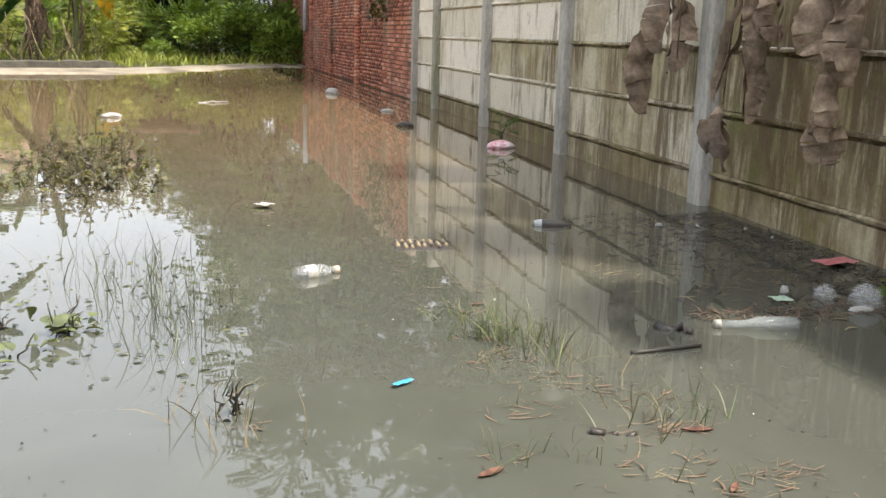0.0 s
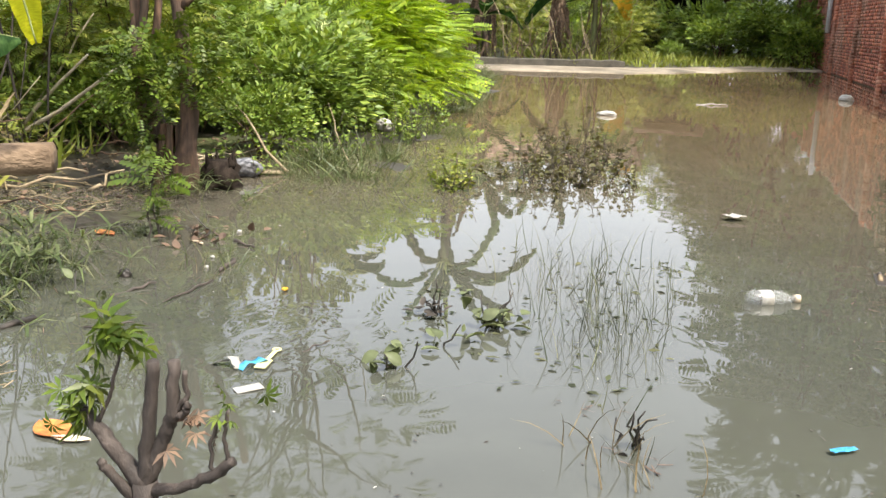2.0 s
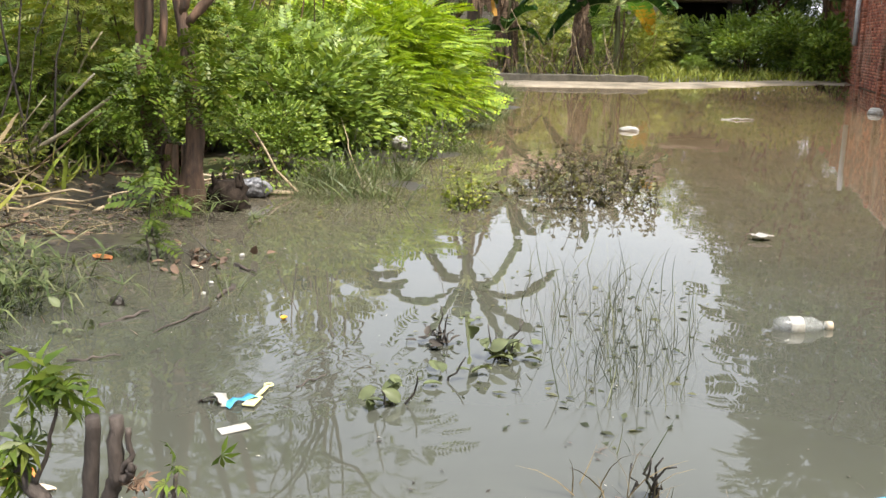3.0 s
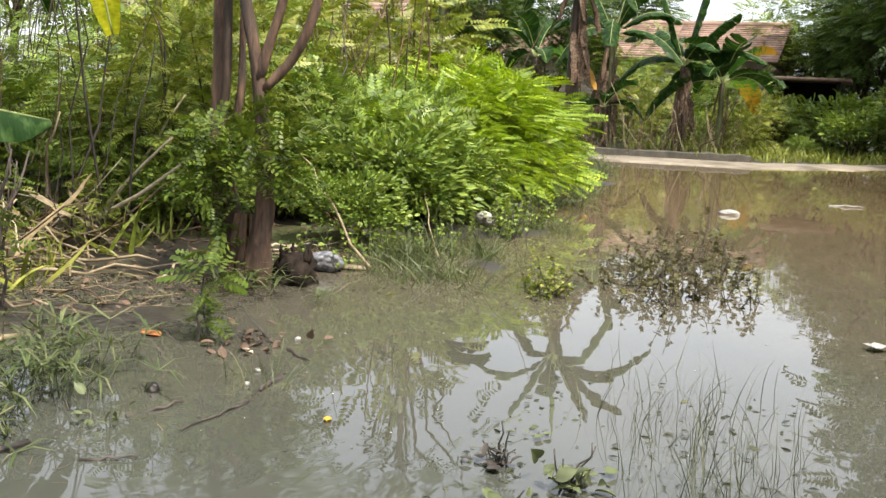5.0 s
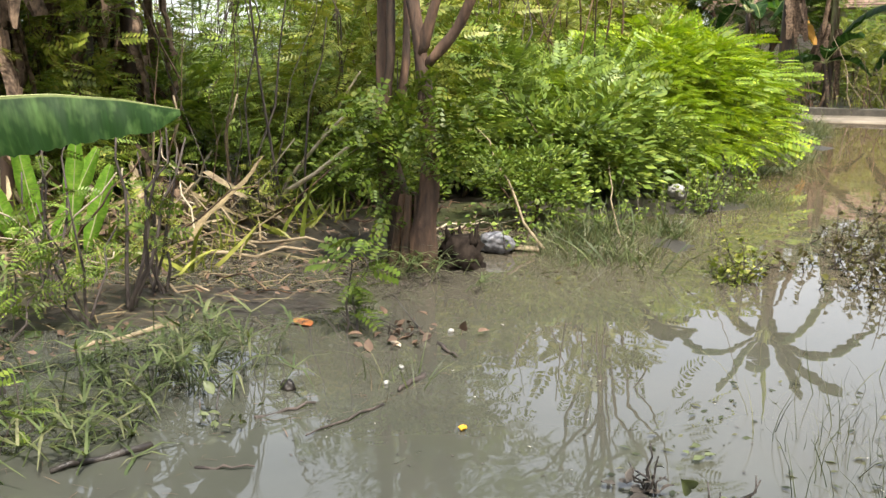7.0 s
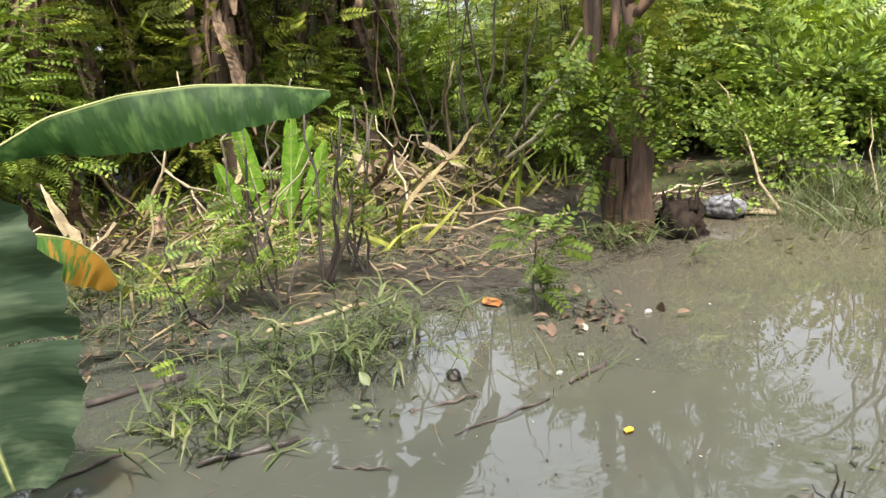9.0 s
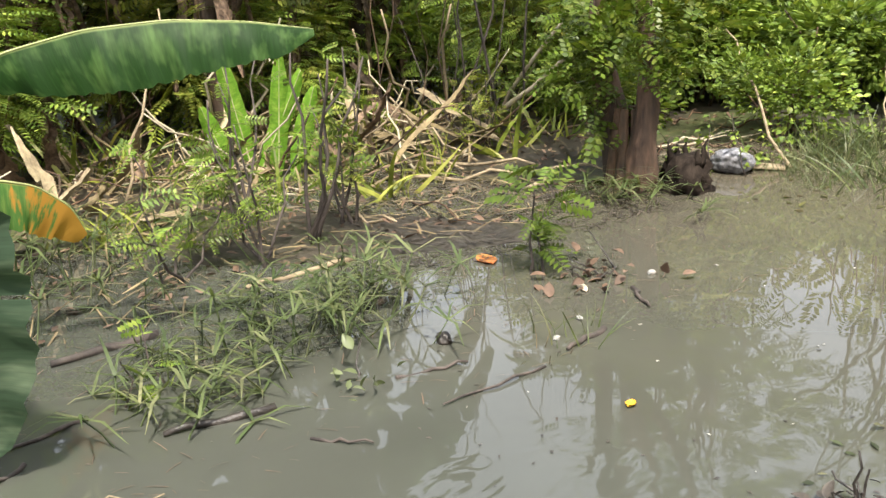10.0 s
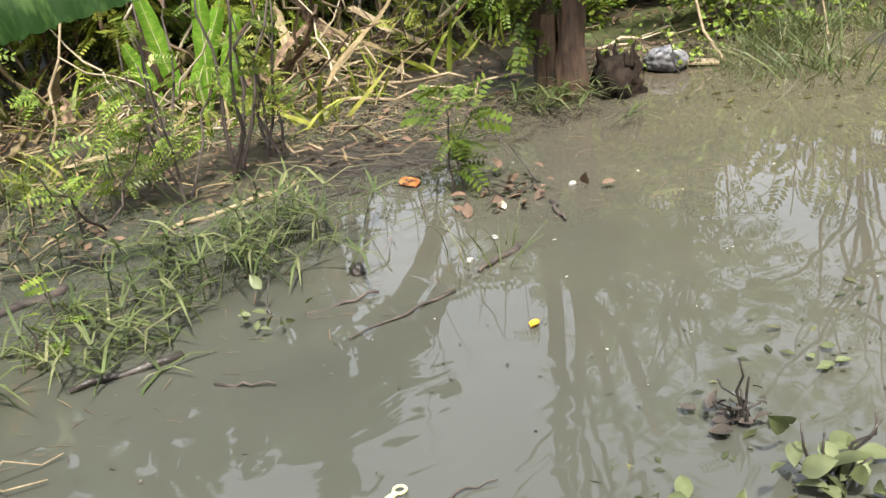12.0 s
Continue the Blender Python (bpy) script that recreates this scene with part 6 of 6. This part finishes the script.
crumpled("plastic_cup", "clear plastic cup lying in the water", "cup", (-1.85, 12.57, 0), (0.22, 0.1, 0.08), WHITE, 10, seed=19)
crumpled("dark_clod", "dark clod with a twig floating", "clod", (1.13, 11.75, 0), (0.2, 0.12, 0.08), WETWOOD, 0, seed=20)
stick((1.1, 11.75, 0.02), (1.02, 11.7, 0.22), 0.008, STICK, "twig standing in a floating clod")
stick((-1.0, 14.8, 0.004), (-0.62, 14.9, 0.01), 0.012, WHITE, "white plastic stick floating")
crumpled("paper_scrap", "small folded pale paper scrap floating", "paper", (-0.53, 7.02, 0.01), (0.09, 0.08, 0.05), WHITE, 45, seed=21, sheet=True)
crumpled("plastic_ribbon", "small blue plastic scrap floating", "plastic scrap", (-0.29, 4.235, 0.004), (0.07, 0.02, 0.02), BLUE, 35, seed=22, sheet=True)
wrap = thing("plastic_wrapper", "torn blue and white plastic wrapper floating", "wrapper", (-1.83, 4.26, 0.0), 35)
for pts, wd, m_ in [([(-0.055, 0.012, 0.004), (-0.035, 0.004, 0.012), (-0.012, -0.002, 0.014)], 0.012, WETWOOD), ([(-0.012, 0.012, 0.02), (-0.004, -0.01, 0.026), (0.004, -0.03, 0.01), (0.006, -0.045, 0.003)], 0.016, WHITE), ([(0.006, -0.045, 0.003), (0.03, -0.034, 0.018), (0.05, -0.02, 0.008), (0.075, -0.01, 0.016), (0.088, -0.002, 0.004)], 0.015, BLUE)]:
    P = np.array(pts)
    kk = np.linspace(0, len(P) - 1, 12)
    P = np.stack([np.interp(kk, np.arange(len(P)), P[:, c]) for c in range(3)], -1)
    side = unit(np.cross(np.gradient(P, axis=0), (0.2, 0.1, 1.0)))
    q = wd * (1 + 0.2 * rng.normal(size=(12, 1)))
    up = np.array([0, 0, 0.0012])
    V = np.concatenate([P - side * q, P + side * q, P + side * q + up, P - side * q + up])
    F = np.array([(a * 12 + i, b * 12 + i, b * 12 + i + 1, a * 12 + i + 1) for i in range(11) for a, b in ((0, 1), (1, 2), (2, 3), (3, 0))])
    part("flap", V, F, m_, wrap)
crumpled("plastic_bag", "grimy white bag slumped beside a stump", "plastic bag", (-3.3, 7.15, 0.03), (0.22, 0.17, 0.12), GRIME, 0, seed=25)
crumpled("foam_lump", "round white foam lump in bank grass", "foam lump", (-3.27, 9.5, 0.07), (0.16, 0.14, 0.11), WHITE, 0, seed=27, wrinkle=0.3)
card = part("card", *bevel_box(-0.036, -0.018, 0.0, 0.036, 0.018, 0.003, 0.001), WHITE)
card.matrix_basis = pose(-1.71, 4.11, 0.002, 2, -2, 48)
tagged(card, "white rectangular plastic card floating", "card")
board = part("board", *bevel_box(-0.13, -0.045, 0.0, 0.13, 0.045, 0.012, 0.003), STICK)
board.matrix_basis = pose(-3.25, 7.25, 0.012, 0, 4, 35)
tagged(board, "short pale board on the muddy bank", "board")
spoon = thing("plastic_spatula", "pale yellow plastic spatula floating", "spatula", (-1.76, 4.33, 0.004), 98)
part("blade", *bevel_box(-0.085, -0.016, 0, -0.02, 0.016, 0.005, 0.002), YPLASTIC, spoon)
part("handle", *bevel_box(-0.019, -0.006, 0, 0.055, 0.006, 0.005, 0.002), YPLASTIC, spoon)
a = np.linspace(0, 2 * np.pi, 15)
part("ring", *tube(np.stack([0.066 + 0.011 * np.cos(a), 0.011 * np.sin(a), 0.003 + 0 * a], -1), 0.003, 6, close=False), YPLASTIC, spoon)


def leaf_on_water(at, length, width, mat, turn, label, curl=0.12, name="fallen_leaf"):
    q = np.linspace(0, 1, 9)
    V = []
    for i, t in enumerate(q):
        w = width * math.sin(math.pi * min(t * 0.95 + 0.03, 1)) ** 0.8
        for j in (-1, -0.5, 0, 0.5, 1):
            V.append((w * j, (t - 0.5) * length, curl * length * (0.3 * j * j + 0.35 * (t - 0.5) ** 2) + 0.003))
    F = [(i * 5 + j, i * 5 + j + 1, i * 5 + 6 + j, i * 5 + 5 + j) for i in range(8) for j in range(4)]
    n = len(V)
    V += [(x, y, z - 0.0015) for x, y, z in V]
    F += [tuple(n + v for v in reversed(f)) for f in F]
    ob = part(name, V, F, mat, smooth=True)
    ob.matrix_basis = pose(*at, 0, 0, turn)
    return tagged(ob, label, "leaf", "fallen leaves")


leaf_on_water((-2.02, 4.98, 0), 0.034, 0.012, YELLOW, 20, "bright yellow leaf floating", 0.5)
leaf_on_water((-3.1, 5.5, 0), 0.12, 0.034, ORANGE, 70, "orange dead leaf floating")
leaf_on_water((-2.66, 5.5, 0), 0.09, 0.014, PALELEAF, 60, "pale dead leaf floating")
leaf_on_water((-2.0, 3.73, 0), 0.12, 0.04, ORANGE, 60, "orange dead leaf floating")
leaf_on_water((-1.93, 3.7, 0), 0.09, 0.016, PALELEAF, 100, "pale dead leaf floating")
for x0, y0, L, r in [(-0.2, 3.66, 0.1, 120), (0.37, 3.81, 0.1, 80), (0.12, 5.0, 0.07, 100), (0.05, 4.9, 0.06, 30), (0.3, 3.5, 0.07, 140)]:
    leaf_on_water((x0, y0, 0), L * 0.8, L * 0.13, REDLEAF, r, "red-brown dead leaf floating in the lane")
pod = stick((0.655, 4.65, 0.006), (0.73, 4.56, 0.012), 0.02, WETWOOD, "dark wet seed pod floating", taper=0.6)
stick((0.45, 4.395, 0.004), (0.7, 4.43, 0.006), 0.008, WETWOOD, "wet black tube floating in the lane", taper=0.9, jitter=0.0006)
stick((0.1, 3.84, 0.004), (0.21, 3.81, 0.006), 0.012, WETWOOD, "short black wet stick floating")
for a, b, r, m_, l in [((-2.58, 4.4), (-2.63, 4.15), 0.018, WETWOOD, "black wet log floating by sedge"), ((-3.25, 4.4), (-3.24, 4.1), 0.024, DARKBARK, "dark wet log floating by the bank"), ((-2.39, 4.38), (-2.27, 4.46), 0.006, DARKBARK, "thin dark stick floating on murky water"), ((-2.31, 5.0), (-2.31, 4.68), 0.006, DARKBARK, "long thin stick floating on murky water"), ((-2.38, 5.29), (-2.34, 5.11), 0.014, DARKBARK, "short dark stick floating on murky water"), ((-2.52, 4.7), (-2.46, 4.88), 0.009, DARKBARK, "crooked dark stick floating"), ((-2.84, 4.06), (-2.79, 3.82), 0.009, DARKBARK, "bent dark stick floating"), ((-3.45, 5.2), (-3.44, 4.78), 0.018, STICK, "long brown branch at the mud's edge"), ((-2.55, 5.6), (-2.4, 5.5), 0.01, DARKBARK, "short dark branch floating"), ((-1.7, 4.42), (-1.66, 4.52), 0.004, DARKBARK, "thin dark twig floating on murky water"), ((-2.72, 3.88), (-2.62, 3.74), 0.008, DARKBARK, "dark twig floating on murky water")]:
    stick((*a, 0.002), (*b, 0.008), r * 0.75, m_, l, jitter=0.004)
for k in range(5):
    stick((-2.42 + rng.normal(0, 0.05), 3.7 + rng.normal(0, 0.03), 0.004), (-2.3 + rng.normal(0, 0.05), 3.92 + rng.normal(0, 0.05), 0.012), 0.003, STICK, "straw-thin twig floating on murky water")
crumpled("dark_clod", "small black clod floating", "clod", (-2.62, 4.93, 0), (0.05, 0.04, 0.05), WETWOOD, 0, seed=30)


def leaf_heap(at, n, spread, size, mat, label, name="drowned_plant", template=None, twigs=5):
    t = thing(name, label, "plant", at, group="drowned plants")
    a = rng.uniform(0, 6.28, n)
    pos = np.stack([rng.normal(0, spread, n), rng.normal(0, spread, n), np.abs(rng.normal(0.02, 0.02, n))], -1)
    way = np.stack([np.cos(a), np.sin(a), rng.normal(0.1, 0.5, n)], -1)
    V, F = scatter(*(template or T_OVATE), pos, way, ups(way, 0.6), size * rng.uniform(0.5, 1.2, n))
    part("foliage", V, F, mat, t)["kind"] = "stuff"
    for i in range(twigs):
        V, F = tube(bend((rng.normal(0, spread * 0.4), rng.normal(0, spread * 0.4), -0.02), (rng.normal(0, spread), rng.normal(0, spread), rng.uniform(0.04, 0.12)), 5, 0, 0.006), np.linspace(0.004, 0.002, 5), 5)
        part("twig", V, F, WETWOOD, t)
    return t


leaf_heap((-1.25, 4.85, 0), 20, 0.045, 0.06, L_DROWN, "half-drowned plant with curled dark leaves", twigs=6)
leaf_heap((-1.46, 4.92, 0), 9, 0.025, 0.035, SPECK, "dark drowned tuft with upright twigs", twigs=9)
leaf_heap((-1.43, 4.4, 0), 12, 0.035, 0.05, L_DROWN, "half-drowned green leafy sprig", twigs=3)
leaf_heap((-1.33, 4.6, 0), 8, 0.05, 0.055, L_DROWN, "pale green leaves lying on the water", twigs=1)
leaf_heap((-2.4, 3.8, 0), 14, 0.05, 0.05, L_WEED, "small drowned leafy sprig", twigs=3)
leaf_heap((-2.55, 4.62, 0), 12, 0.05, 0.04, L_DROWN, "small floating yellow-green sprig", twigs=1)
leaf_heap((-0.75, 4.1, 0), 5, 0.03, 0.025, SPECK, "sparse drowned twigs in the lane", twigs=6)
leaf_heap((-2.7, 5.62, 0), 26, 0.09, 0.05, BROWNLEAF, "heap of brown scraps beside a sapling", twigs=6)

# ---- the pruned shrub near the camera ----
px = thing("pruned_shrub", "pruned dark shrub stump with a few wilting leaves", "shrub", (-1.42, 3.21, 0))
for pts, r in [([(0.0, 0, -0.3), (0.0, 0, 0.0), (0.0, 0, 0.22)], [0.02, 0.019, 0.02]), ([(0, 0, 0.21), (0.01, 0.0, 0.3), (0.025, 0.0, 0.42)], [0.012, 0.0105, 0.0095]), ([(0, 0, 0.21), (0.035, 0.01, 0.3), (0.055, 0.0, 0.34), (0.058, 0, 0.42)], [0.014, 0.0115, 0.0105, 0.009]), ([(0.05, 0, 0.33), (0.075, 0, 0.345), (0.083, 0, 0.362)], [0.007, 0.006, 0.006]), ([(0.055, 0, 0.34), (0.08, 0, 0.37), (0.075, 0.0, 0.41)], [0.005, 0.004, 0.004]), ([(0, 0, 0.21), (-0.045, 0, 0.26), (-0.08, 0, 0.3), (-0.11, 0, 0.325)], [0.016, 0.013, 0.011, 0.01]), ([(-0.01, 0, 0.19), (-0.04, -0.02, 0.23), (-0.055, -0.03, 0.26)], [0.012, 0.008, 0.007]), ([(0.005, 0, 0.205), (0.07, -0.01, 0.225), (0.13, -0.01, 0.26), (0.16, -0.01, 0.285)], [0.011, 0.008, 0.009, 0.008]), ([(0.125, -0.01, 0.255), (0.12, -0.01, 0.3), (0.135, -0.01, 0.345)], [0.004, 0.003, 0.003]), ([(0.15, -0.01, 0.275), (0.145, -0.01, 0.32), (0.15, -0.01, 0.36)], [0.004, 0.003, 0.003]), ([(-0.08, 0, 0.3), (-0.05, 0, 0.36), (-0.03, 0, 0.44)], [0.004, 0.003, 0.002])]:
    P = np.array(pts)
    kk = np.linspace(0, len(P) - 1, 4 * len(P))
    P = np.stack([np.interp(kk, np.arange(len(P)), P[:, c]) for c in range(3)], -1) + rng.normal(0, 0.0012, (len(kk), 3))
    part("branch", *tube(P, np.interp(kk, np.arange(len(r)), r), 9, 0.07), DARKBARK, px, smooth=True)


def palmate(lobes=6):
    V, F = [], []
    for i in range(lobes):
        a = (i / (lobes - 1) - 0.5) * 3.4
        d, p = np.array([math.sin(a), math.cos(a), 0]), np.array([math.cos(a), -math.sin(a), 0])
        k = len(V)
        V += [np.zeros(3), d * 0.5 + p * 0.13 + (0, 0, 0.03), d * 0.6 + (0, 0, -0.03), d * 0.5 - p * 0.13 + (0, 0, 0.03), d * 1.0 + (0, 0, -0.35)]
        F += [(k, k + 1, k + 4, k + 2), (k, k + 2, k + 4, k + 3)]
    return np.array(V, float), np.array(F)


for c, n, s in [((-0.035, 0, 0.45), 16, 0.055), ((-0.1, 0, 0.33), 14, 0.05), ((-0.09, 0.0, 0.37), 7, 0.045), ((0.145, -0.01, 0.36), 7, 0.028), ((0.09, 0.0, 0.31), 6, 0.035)]:
    a = rng.uniform(0, 6.28, n)
    way = np.stack([np.cos(a), np.sin(a), rng.normal(-0.4, 0.5, n)], -1)
    V, F = scatter(*palmate(), np.array(c) + rng.normal(0, 0.016, (n, 3)), way, ups(way, 0.7), s * 0.8 * rng.uniform(0.6, 1.2, n))
    part("foliage", V, F, L_SAP if s > 0.036 or c[0] > 0.1 else BROWNLEAF, px)["kind"] = "stuff"
